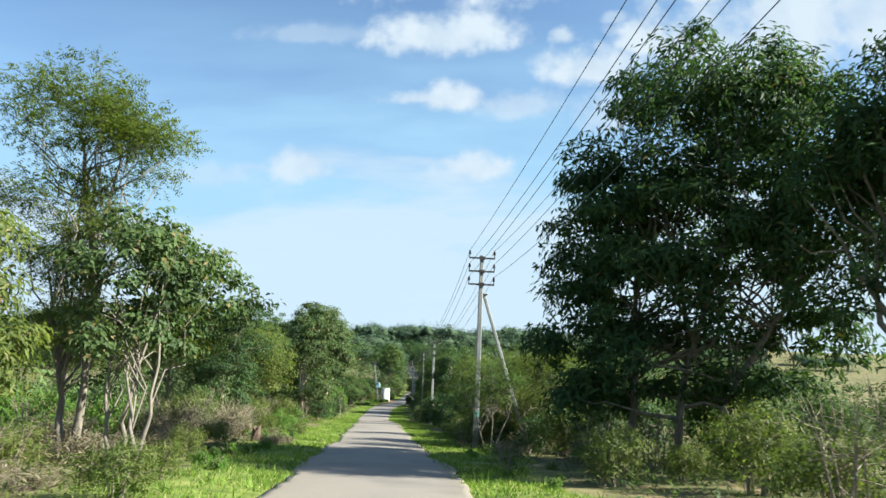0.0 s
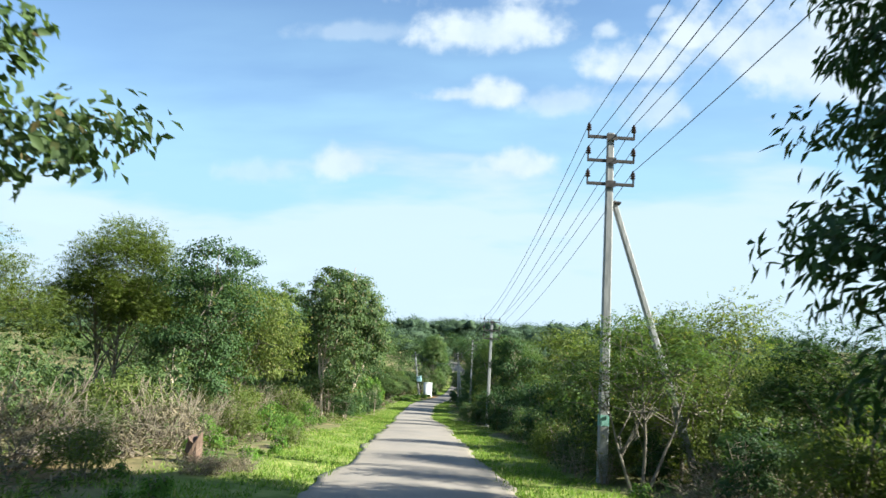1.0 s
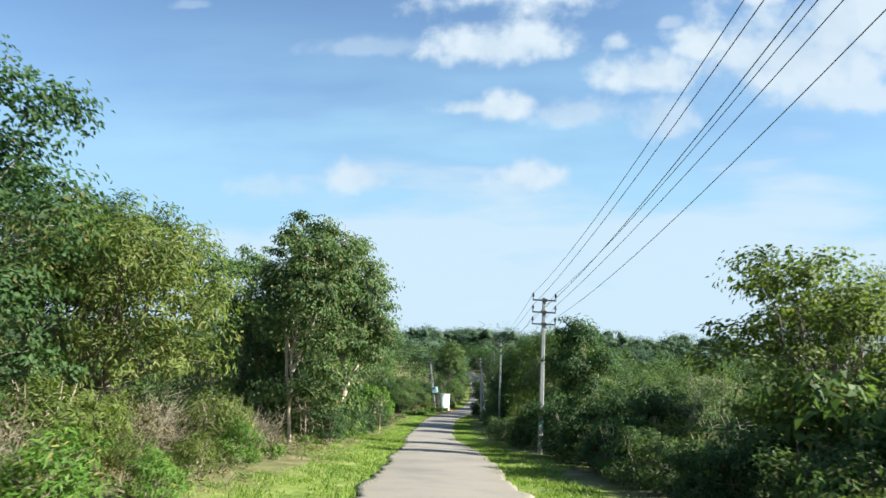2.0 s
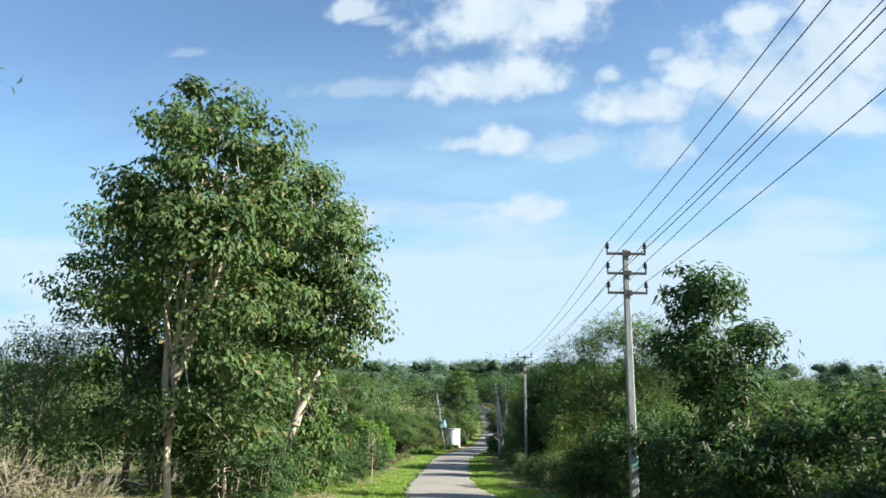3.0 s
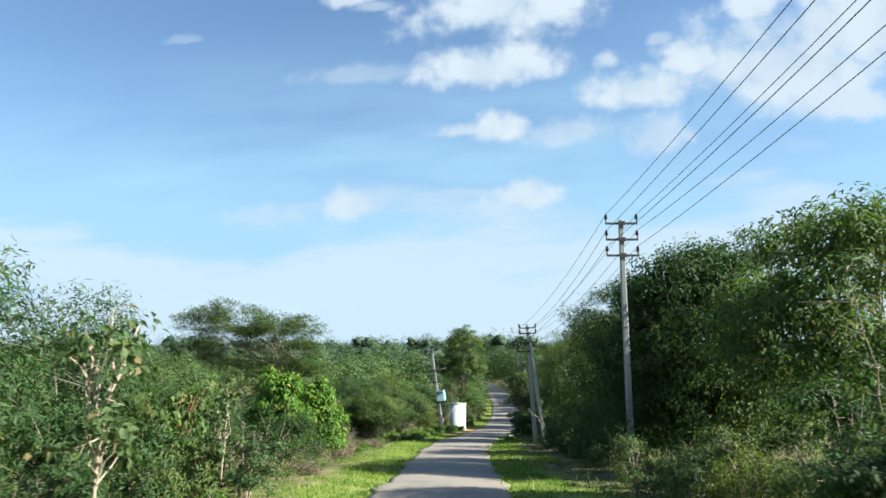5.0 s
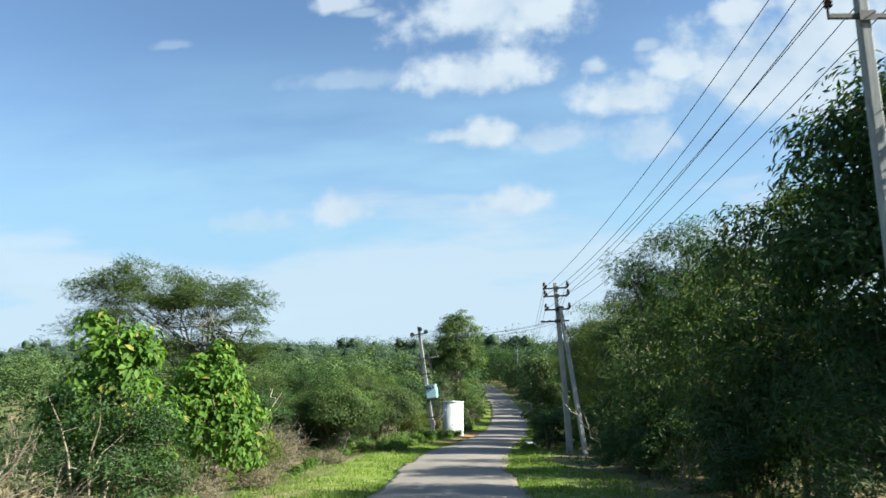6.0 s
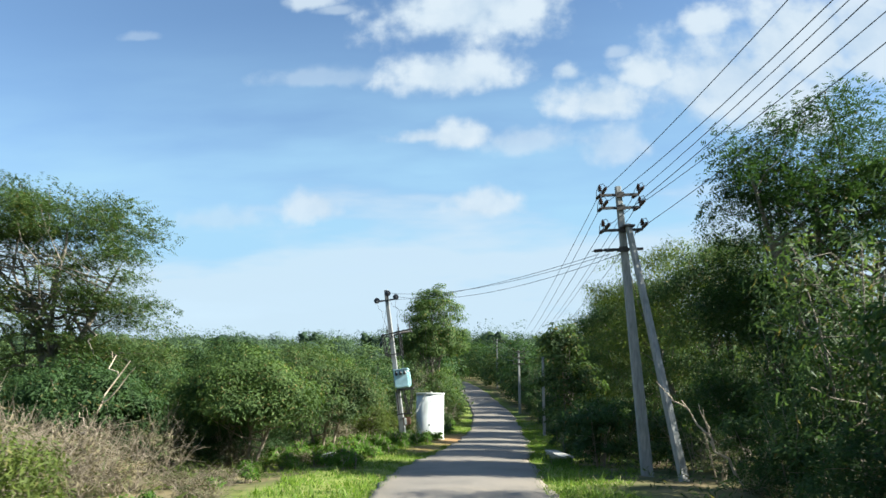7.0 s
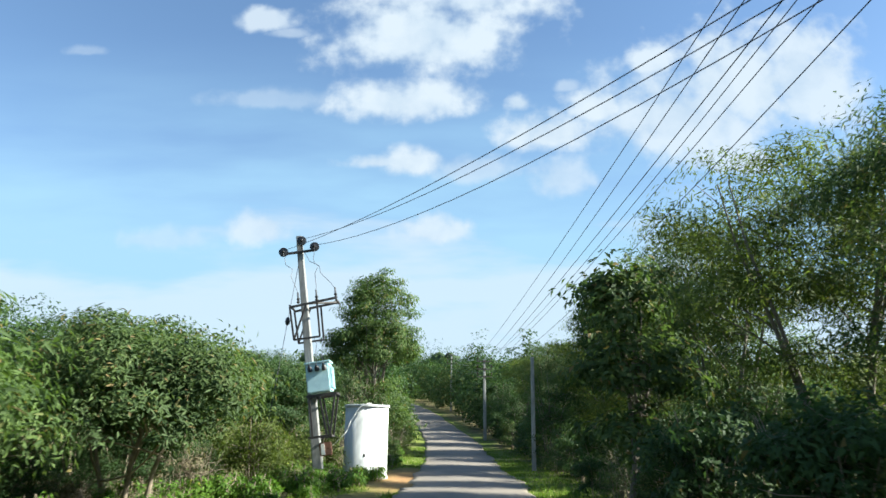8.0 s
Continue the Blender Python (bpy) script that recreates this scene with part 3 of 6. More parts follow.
def arm_bmesh(length, bent):
    """A steel channel arm: web and two flanges, the ends bent up a little where they are."""
    bm = bmesh.new()
    box(bm, (length, 0.010, 0.062), (0, 0, 0))
    box(bm, (length, 0.045, 0.010), (0, 0.027, 0.026))
    box(bm, (length, 0.045, 0.010), (0, 0.027, -0.026))
    box(bm, (0.22, 0.016, 0.14), (0, -0.016, 0))
    if bent:
        for s in (-1, 1):
            box(bm, (0.012, 0.05, 0.16), (s * (length / 2 + 0.008), 0.02, 0.05))
    return bm


WIRE_ENDS = {}


def power_pole(key, base, height, lean=(0, 0), label="", bands=True, arms=(0.12, 0.65, 1.17), strain=False, tap=None, width=0.215):
    root = thing("power_pole", base, label, "power pole", "roadside power poles")
    root.matrix_world = Matrix.Translation(base) @ Matrix.Rotation(lean[0], 4, "Y") @ Matrix.Rotation(lean[1], 4, "X") @ Matrix.Rotation(HEADING, 4, "Z")
    part("shaft", shaft_mesh(height, width, 0.145, 0.18, 0.12, CONCRETE), CONCRETE, root)
    if bands:
        bm = bmesh.new()
        w = width - (width - 0.145) * 1.25 / height + 0.006
        box(bm, (w, 0.178, 0.26), (0, 0, 1.25), None, 0.02)
        part("paint_band", bm, PAINT_GREEN, root, "faded green painted band")
    ends = []
    half = 0.47
    for k, down in enumerate(arms):
        z = height - down
        a = part("crossarm", arm_bmesh(half * 2 + 0.06, not strain), STEEL, root)
        a.location = (0, -0.10, z)
        for s in (-1, 1):
            if strain:
                for way in (-1, 1):
                    ins = part("insulator", strain_insulator(), CERAMIC, a)
                    ins.matrix_basis = Matrix.Translation((s * half, way * 0.04, 0.02)) @ Matrix.Rotation(-way * radians(86), 4, "X")
                bm = bmesh.new()
                pts = [(s * half, -0.5, 0.02), (s * (half + 0.03), -0.32, 0.20), (s * (half + 0.04), 0, 0.26), (s * (half + 0.03), 0.32, 0.2), (s * half, 0.5, 0.02)]
                v, f = tube(pts, 0.009, 4)
                pin = part("insulator", pin_insulator(), CERAMIC, a)
                pin.location = (s * (half + 0.03), 0.0, 0.06)
                part("jumper", mesh_from("jumper", v, f, CABLE), None, a)
                ends.append(((s * half, -0.10 - 0.5, z + 0.02), (s * half, -0.10 + 0.5, z + 0.02)))
            else:
                ins = part("insulator", pin_insulator(), CERAMIC, a)
                ins.location = (s * (half + 0.02), 0.03, 0.10)
                ends.append(((s * (half + 0.02), -0.07, z + 0.30),) * 2)
    if tap:
        z = height - tap
        a = part("crossarm", arm_bmesh(1.0, False), STEEL, root)
        a.location = (-0.05, -0.10, z)
        for s in (-0.5, -0.2, 0.1):
            ins = part("insulator", strain_insulator(), CERAMIC, a)
            ins.matrix_basis = Matrix.Translation((s, 0.03, 0)) @ Matrix.Rotation(-radians(80), 4, "X") @ Matrix.Rotation(radians(-20), 4, "Y")
    bpy.context.view_layer.update()
    WIRE_ENDS[key] = [[root.matrix_world @ Vector(q) for q in e] for e in ends]
    return root


def pole_at(x, y, lift=0.0):
    return Vector((x, y, float(ground_z(x, y)) + lift))


def up_to(x, y, top):
    b = pole_at(x, y)
    return b, top - b.z


b1, h1 = up_to(-1.15, 41.0, 7.32)
b2, h2 = up_to(-5.68, 71.5, 5.15)
b3, h3 = up_to(-9.93, 104.9, 5.14)
b4, h4 = up_to(-13.55, 125.9, 4.10)
power_pole("p0", pole_at(4.2, 9.0), 7.3, (0, 0), "tapered grey concrete power pole with three steel crossarms")
first_pole = power_pole("p1", b1, h1, (radians(0.7), 0), "tapered grey concrete power pole with three crossarms and a strut")
power_pole("p2", b2, h2, (radians(0.6), 0), "tapered grey concrete power pole with three steel crossarms")
power_pole("p3", b3, h3, (0, radians(1.5)), "slender grey concrete power pole with three steel crossarms", width=0.21)
corner_pole = power_pole("p4", b4, h4, (radians(-3.0), 0), "leaning grey concrete corner pole with four crossarms and a strut",
                         arms=(0.24, 0.58, 1.16), strain=True, tap=1.66, width=0.28, bands=False)
b5, h5 = up_to(-16.2, 171.5, 3.6)
b6, h6 = up_to(-19.0, 207.0, 8.0)
power_pole("p5", b5, h5, (radians(-0.6), 0), "tapered grey concrete power pole half hidden in roadside trees", bands=False)
power_pole("p6", b6, h6, (0, 0), "distant grey concrete power pole beside the climbing lane", bands=False)


def strut(pole, top, foot, w0, w1):
    """A slanting concrete prop that leans on a pole; it is set in the pole's own axes."""
    inv = pole.matrix_world.inverted()
    a, b = inv @ Vector(foot), inv @ Vector(top)
    d = b - a
    bm = shaft_mesh(d.length, w0, w1, w0 * 0.8, w1 * 0.8, CONCRETE)
    bmesh.ops.transform(bm, matrix=Matrix.Translation(a) @ d.to_track_quat("Z", "Y").to_matrix().to_4x4(), verts=bm.verts)
    part("strut", bm, CONCRETE, pole)
    bm = bmesh.new()
    box(bm, (0.30, 0.22, 0.05), b + Vector((0, 0, -0.05)), None, 0.01)
    part("clamp", bm, STEEL, pole)


strut(first_pole, (-0.97, 41.12, 5.82), (0.85, 41.5, float(ground_z(0.85, 41.5))), 0.18, 0.13)
strut(corner_pole, (-13.74, 125.72, 3.05), (-12.98, 124.7, float(ground_z(-12.98, 124.7))), 0.20, 0.14)


def wire(a, b, sag, name="power_line", radius=0.008, label="thin dark overhead electric wire strung between poles", group="overhead wires"):
    a, b = np.array(a), np.array(b)
    t = np.linspace(0, 1, 15)[:, None]
    p = a * (1 - t) + b * t
    p[:, 2] -= (sag * 4 * t * (1 - t))[:, 0]
    v, f = tube(p, radius, 5)
    return tagged(new(name, mesh_from(name, v, f, CABLE, True)), label, "wire", group)


CHAIN = ["p0", "p1", "p2", "p3", "p4", "p5", "p6"]
for s, (ka, kb) in enumerate(zip(CHAIN, CHAIN[1:])):
    for i, (ea, eb) in enumerate(zip(WIRE_ENDS[ka], WIRE_ENDS[kb])):
        wire(ea[1], eb[0], 0.32 + 0.09 * ((i * 7 + s * 3) % 4))


# ---------------------------------------------------------------- transformer pole and tank
def transformer_pole():
    base = pole_at(-21.75, 141.9, -0.05)
    root = thing("transformer_pole", base, "leaning concrete pole carrying a small pale cyan transformer on steel brackets", "transformer")
    root.matrix_world = Matrix.Translation(base) @ Matrix.Rotation(radians(-8.6), 4, "Y") @ Matrix.Rotation(radians(-2), 4, "X")
    part("shaft", shaft_mesh(7.25, 0.30, 0.17, 0.20, 0.13, CONCRETE), CONCRETE, root)
    bm = bmesh.new()
    box(bm, (1.02, 0.05, 0.07), (0, -0.11, 6.72))
    box(bm, (0.05, 0.05, 0.32), (0.08, -0.11, 6.9))
    arm = part("crossarm", bm, STEEL, root)
    for x, z in ((-0.47, 6.76), (0.47, 6.80), (0.10, 7.04)):
        d = part("insulator", revolve([(0.03, -0.10), (0.05, -0.06), (0.125, -0.05), (0.14, -0.02), (0.06, 0.0), (0.13, 0.02), (0.14, 0.05), (0.05, 0.07), (0.03, 0.14)], 16), BLACK, arm, "round black disc insulator")
        d.matrix_basis = Matrix.Translation((x, -0.16, z)) @ Matrix.Rotation(radians(84), 4, "X")
    # switch frame
    def steel_bar(name, a, b, w, parent, label=""):
        bm = bmesh.new()
        bar(a, b, w, bm)
        return part(name, bm, STEEL, parent, label)

    frame_part = steel_bar("switch_frame", (-0.38, -0.30, 5.02), (0.98, -0.30, 5.12), 0.06, root, "dark steel angle frame")
    steel_bar("rail", (-0.38, 0.30, 5.02), (0.98, 0.30, 5.12), 0.06, frame_part)
    for y in (-0.30, 0.30):
        steel_bar("rail", (-0.33, y, 4.05), (0.42, y, 4.05), 0.05, frame_part)
        steel_bar("upright", (-0.38, y, 5.02), (-0.33, y, 4.05), 0.05, frame_part)
        steel_bar("upright", (0.42, y, 4.05), (0.42, y, 5.06), 0.05, frame_part)
        steel_bar("brace", (-0.33, y, 4.05), (0.10, y, 5.04), 0.045, frame_part)
    for x in (-0.38, 0.98):
        steel_bar("tie", (x, -0.30, 5.07), (x, 0.30, 5.07), 0.05, frame_part)
    steel_bar("tie", (0.1, -0.3, 5.06), (0.98, 0.3, 5.12), 0.045, frame_part)
    for x in (-0.12, 0.42, 0.98):
        f = part("fuse", revolve([(0.02, 0), (0.05, 0.03), (0.05, 0.06), (0.025, 0.09), (0.05, 0.12), (0.05, 0.15), (0.025, 0.18), (0.025, 0.34)], 10), BLACK, frame_part)
        f.matrix_basis = Matrix.Translation((x, -0.28, 5.1))
    # tank of the transformer
    bm = bmesh.new()
    box(bm, (0.66, 0.50, 0.80), (0.32, -0.34, 2.84), None, 0.03)
    case = part("case", bm, CYAN, root, "pale cyan painted transformer case")
    bm = bmesh.new()
    box(bm, (0.73, 0.57, 0.05), (0.32, -0.34, 3.27), None, 0.012)
    part("lid", bm, CYAN, case)
    for k in range(5):
        for size, at_ in (((0.03, 0.10, 0.62), (0.08 + 0.12 * k, -0.06, 2.82)), ((0.08, 0.03, 0.62), (0.67, -0.53 + 0.09 * k, 2.82))):
            bm = bmesh.new()
            box(bm, size, at_, None, 0.008)
            part("cooling_fin", bm, CYAN, case)
    for x in (0.12, 0.32, 0.52):
        f = part("bushing", revolve([(0.05, 0), (0.075, 0.02), (0.04, 0.05), (0.07, 0.07), (0.04, 0.10), (0.06, 0.12), (0.03, 0.15), (0.02, 0.22)], 12), BLACK, case, "black transformer bushing")
        f.matrix_basis = Matrix.Translation((x, -0.60, 3.05)) @ Matrix.Rotation(radians(50), 4, "X")
    # bracket under it
    bracket = steel_bar("bracket", (-0.06, -0.52, 2.36), (0.80, -0.52, 2.36), 0.07, root, "dark steel support bracket")
    steel_bar("rail", (-0.06, 0.02, 2.36), (0.80, 0.02, 2.36), 0.07, bracket)
    for y in (-0.52, 0.02):
        steel_bar("upright", (0.02, y, 2.36), (0.02, y, 1.25), 0.05, bracket)
        steel_bar("brace", (0.74, y, 2.36), (0.50, y, 1.25), 0.05, bracket)
        steel_bar("brace", (0.30, y, 2.36), (0.42, y, 1.25), 0.05, bracket)
        steel_bar("rail", (-0.10, y, 1.25), (0.55, y, 1.25), 0.06, bracket)
    for x, z in ((0.0, 2.36), (0.78, 2.36), (0.52, 1.25)):
        steel_bar("tie", (x, -0.52, z), (x, 0.02, z), 0.05, bracket)
    bm = bmesh.new()
    box(bm, (0.34, 0.10, 0.36), (0.30, -0.22, 0.92), None, 0.02)
    meter = part("meter_box", bm, RUST, root, "small rusty meter box")
    bm = bmesh.new()
    box(bm, (0.10, 0.012, 0.30), (0.23, -0.278, 0.92), None, 0.0)
    part("door", bm, WHITE_PIPE, meter)
    for x0, x1, y1 in ((-0.47, -0.12, -0.28), (0.47, 0.42, -0.28), (0.10, 0.98, -0.28)):
        v, f = tube(wander(np.random.default_rng(3), (x0, -0.25, 6.75), (x1, y1, 5.4), 8, 0.03), 0.008, 4)
        part("drop_wire", mesh_from("drop_wire", v, f, CABLE), None, root)
    for x0 in (0.12, 0.32, 0.52):
        v, f = tube(wander(np.random.default_rng(4), (x0, -0.70, 3.18), (x0 * 0.8, -0.28, 4.05), 8, 0.04), 0.008, 4)
        part("drop_wire", mesh_from("drop_wire", v, f, CABLE), None, root)
    bpy.context.view_layer.update()
    m = root.matrix_world
    return root, [m @ Vector(q) for q in ((-0.47, -0.32, 6.76), (0.10, -0.32, 7.04), (0.47, -0.32, 6.80))]


tr_pole, tr_ends = transformer_pole()
m4 = corner_pole.matrix_world
for i, q in enumerate(tr_ends):
    start = m4 @ Vector((-0.55 + 0.3 * i, 0.40, h4 - 1.66))
    wire(start, q, 0.30 + 0.10 * i, "service_line", 0.0075, "dark branch wire from the corner pole to the transformer pole", "branch wires")
guy_top, guy_foot = tr_pole.matrix_world @ Vector((-0.05, 0, 6.5)), pole_at(-23.35, 141.4)
guy = wire(guy_top, guy_foot, 0.02, "guy_wire", 0.009, "taut steel guy wire with a black insulator", "guy")
q = Vector(guy_top).lerp(guy_foot, 0.30)
egg = part("insulator", revolve([(0.02, -0.12), (0.06, -0.08), (0.075, 0), (0.06, 0.08), (0.02, 0.12)], 10), BLACK, guy)
egg.matrix_basis = Matrix.Translation(q)


def plain_post(x, y, height):
    root = thing("concrete_post", pole_at(x, y), "plain pale concrete post standing in roadside bushes", "post")
    part("shaft", shaft_mesh(height, 0.17, 0.13, 0.14, 0.11, CONCRETE), CONCRETE, root)


plain_post(-14.95, 151.0, 4.5)


def water_tank():
    base = pole_at(-20.98, 145.55, -0.05)
    top = -0.68 - base.z
    root = thing("water_tank", base, "tall whitewashed concrete cylinder water tank with stained foot", "water tank")
    r = 0.71
    bm = revolve([(r + 0.03, 0.0), (r + 0.03, 0.12), (r, 0.14), (r, top - 0.08)], 40)
    shell = part("shell", bm, WHITEWASH, root)
    for p in shell.data.polygons:
        p.use_smooth = len(p.vertices) == 4
    part("lid", revolve([(r + 0.02, top - 0.08), (r + 0.045, top - 0.07), (r + 0.045, top - 0.01), (r + 0.02, top)], 40), WHITEWASH, root, "slightly wider flat lid")
    pp = np.array([(-0.95, -0.80, 1.05), (-0.80, -0.78, 1.20), (-0.55, -0.76, 1.45), (-0.40, -0.76, 1.85), (-0.15, -0.77, 2.25), (0.12, -0.72, top + 0.03), (0.2, -0.60, top + 0.02)])
    t = np.linspace(0, 1, len(pp))
    tt = np.linspace(0, 1, 24)
    v, f = tube(np.stack([np.interp(tt, t, pp[:, i]) for i in range(3)], 1), 0.017, 6)
    part("hose", mesh_from("hose", v, f, WHITE_PIPE, True), None, root, "thin white plastic hose over the rim")
    bm = bmesh.new()
    box(bm, (0.06, 0.05, 0.10), (0.05, -r - 0.02, 0.75), None, 0.01)
    part("outlet", bm, BLACK, root, "small dark outlet fitting")
    return root


water_tank()

# low culvert parapets on both sides of the lane
for cx, cy, ln, yaw in ((-15.3, 131.2, 3.4, 0.09), (-21.95, 129.2, 1.7, 0.08)):
    base = pole_at(cx, cy)
    root = thing("culvert_parapet", base, "low weathered concrete culvert parapet half sunk in weeds", "parapet", "culvert parapets", turn=yaw)
    bm = bmesh.new()
    box(bm, (0.30, ln, 0.34), (0, 0, 0.0), None, 0.03)
    part("wall", bm, SLAB, root)
    bm = bmesh.new()
    box(bm, (0.40, ln + 0.08, 0.06), (0, 0, 0.20), None, 0.02)
    part("coping", bm, SLAB, root)


# ---------------------------------------------------------------- trees that stand out
def tree(name, x, y, blobs, stems, **kw):
    return make_tree(name, Vector((x, y, float(ground_z(x, y)) - 0.05)), blobs, stems, **kw)


tree("tree", 4.3, 33.5, [(0.6, 0.2, 6.3, 3.6, 3.4, 3.0), (1.0, -0.6, 9.6, 3.0, 2.8, 2.6), (-1.6, 1.8, 4.2, 1.8, 1.8, 1.7), (4.6, -0.8, 7.0, 2.8, 2.8, 3.2), (-2.0, 0, 8.6, 1.0, 0.8, 0.6), (-2.6, 0, 5.6, 1.0, 0.8, 0.5), (-3.2, 0, 3.0, 1.0, 0.8, 0.5), (-1.5, 0, 1.8, 2.0, 1.6, 1.0),
                         (-0.3, 0.2, 3.0, 3.0, 2.4, 1.5), (-1.2, 0.4, 7.4, 1.8, 1.8, 1.6), (0.4, 0.4, 1.7, 2.8, 2.2, 1.1), (-0.6, -0.6, 4.6, 2.6, 2.4, 1.8), (3.6, -0.4, 3.6, 1.8, 1.8, 1.3), (3.2, 0, 10.0, 2.2, 2.2, 1.8), (3.0, -0.3, 2.0, 2.4, 1.8, 1.2)],
     [[(-0.9, 0.4, -0.2), (-0.8, 0.3, 2), (-0.6, 0.5, 5), (0.2, 0, 9)], [(0.2, -0.2, -0.2), (0.4, -0.2, 2.2), (1.6, -0.4, 6), (2.2, -0.6, 10)], [(0.9, -0.8, -0.2), (1.4, -0.9, 2), (3.4, -0.9, 5), (4.6, -0.9, 8)]],
     radius=0.13, n_clumps=900, per=50, spread=0.52, pad=0.45, kind="long", size=0.27, bark=BARK_GREY, leaf=LEAF_DARK, seed=11, branches=90,
     label="large dark green broadleaf tree with several trunks and a dense crown")
tree("tree", 8.6, 29.4, [(0.3, 0, 6.2, 2.8, 2.8, 3.6), (1.5, -0.8, 8.5, 2.4, 2.4, 2.2), (-0.8, 0.4, 4.2, 1.4, 1.4, 1.0)],
     [[(0, 0, -0.2), (0.1, 0, 2.2), (0.3, 0, 5), (0.8, -0.3, 8)]], radius=0.24, n_clumps=380, per=36, spread=0.42, kind="long", size=0.26,
     bark=BARK_GREY, leaf=LEAF_DARK, seed=12, branches=60, label="tall dark green tree with a thick dark trunk")
tree("tree", -8.0, 27.6, [(0.1, 2.2, 4.0, 1.2, 2.1, 1.2), (-0.4, 0.4, 4.2, 1.4, 1.4, 1.3), (0.5, 4.1, 3.5, 0.8, 1.2, 0.8), (-0.6, 1.0, 2.9, 1.4, 1.6, 0.9)],
     [[(0, 0, -0.2), (-0.1, 0.1, 1.2), (0.0, 0.8, 3.4), (0.3, 3, 4.6)], [(0.2, 0.1, -0.2), (0.4, 0.2, 1.5), (0.2, 0.6, 4)], [(-0.3, 0, -0.2), (-0.6, 0.2, 1.4), (-0.8, 0.5, 4.4)], [(0.5, -0.3, -0.2), (0.1, -0.1, 1.2), (-0.4, 0.3, 2.6)]],
     radius=0.06, n_clumps=175, per=40, spread=0.36, pad=0.42, kind="broad", size=0.16, bark=BARK_GREY, leaf=LEAF_MID, seed=13, branches=26,
     label="multi-stemmed roadside tree with glossy green leaves and grey stems")
tree("tree", -10.3, 29.6, [(0.5, 0.2, 7.7, 1.6, 1.6, 1.2), (-0.9, 0, 8.4, 1.8, 1.8, 1.4), (-0.9, 0, 6.3, 1.5, 1.5, 1.0), (-1.4, 0.3, 4.6, 1.2, 1.2, 1.0), (0.2, 0.2, 5.0, 1.4, 1.4, 1.1), (-0.4, 0, 3.2, 1.5, 1.4, 1.0)],
     [[(0, 0, -0.2), (0.1, 0, 2.2), (-0.1, 0.1, 5), (0.3, 0.2, 8)], [(-0.3, 0, -0.2), (-0.6, 0.1, 2.0), (-1.2, 0, 4.6)], [(0.05, 0, 4.6), (-0.5, 0.1, 6.5), (-0.9, 0.2, 8.6)]],
     radius=0.11, n_clumps=400, per=26, spread=0.46, pad=0.4, kind="feather", size=0.24, bark=BARK_GREY, leaf=LEAF_OLIVE, seed=14, branches=60, droop=0.5,
     label="airy olive green tree with slender grey stems")
tree("tree", -10.4, 24.6, [(0, 0, 3.6, 1.5, 1.5, 1.6), (0.3, 0.4, 2.0, 1.4, 1.4, 1.2)], [[(0, 0, -0.2), (0, 0, 2), (0.1, 0, 4)], [(0.3, 0, -0.2), (0.5, 0.1, 2.5)]],
     radius=0.08, n_clumps=200, per=34, spread=0.36, kind="long", size=0.2, bark=BARK_RED, leaf=LEAF_STRAW, seed=15, branches=30, droop=0.5,
     label="small yellow-green tree with drooping leaves")
tree("tree", -14.2, 49.2, [(0.5, 0, 5.7, 1.3, 1.3, 1.0), (-0.5, 0.4, 4.8, 1.5, 1.5, 1.0), (0.9, 0, 4.0, 1.5, 1.5, 0.8), (-0.2, -0.2, 2.9, 1.9, 1.7, 0.9), (0.3, 0, 1.8, 1.8, 1.6, 0.9)], [[(0, 0, -0.2), (-0.1, 0, 1.6), (0.2, 0, 3.8), (0.4, 0, 6.2)]],
     radius=0.07, n_clumps=240, per=46, spread=0.38, pad=0.45, kind="broad", size=0.12, bark=BARK_GREY, leaf=LEAF_DARK, seed=16, branches=40,
     label="bushy dark green tree among lighter scrub")
tree("tree", -17.6, 49.6, [(0, 0, 5.6, 1.7, 1.7, 1.6), (-1.2, 0.4, 4.2, 1.8, 1.8, 1.4), (1.2, -0.3, 3.8, 1.5, 1.5, 1.2)], [[(0, 0, -0.2), (0.1, 0, 2.5), (0, 0, 6.5)], [(-0.2, 0, -0.2), (-0.8, 0.2, 2.2), (-1.3, 0.4, 4.8)]],
     radius=0.09, n_clumps=460, per=30, spread=0.42, kind="feather", size=0.26, bark=BARK_GREY, leaf=LEAF_OLIVE, seed=17, branches=40, droop=0.4,
     label="airy light olive tree above dry scrub")
tree("tree", -15.6, 55.5, [(0, 0, 4.6, 2.4, 2.2, 1.5), (1.4, -0.4, 3.4, 1.8, 1.8, 1.2), (-2.0, 0.4, 3.8, 2.0, 1.8, 1.3), (0.6, 0, 2.4, 2.0, 1.8, 0.9)], [[(0, 0, -0.2), (0, 0, 2), (0.3, 0, 5)], [(-0.3, 0, -0.2), (-1.0, 0, 2), (-2.0, 0.3, 5)]],
     radius=0.12, n_clumps=420, per=34, spread=0.4, kind="long", size=0.18, bark=BARK_GREY, leaf=LEAF_STRAW, seed=18, branches=60,
     label="spreading yellow-green tree over brown dry undergrowth")
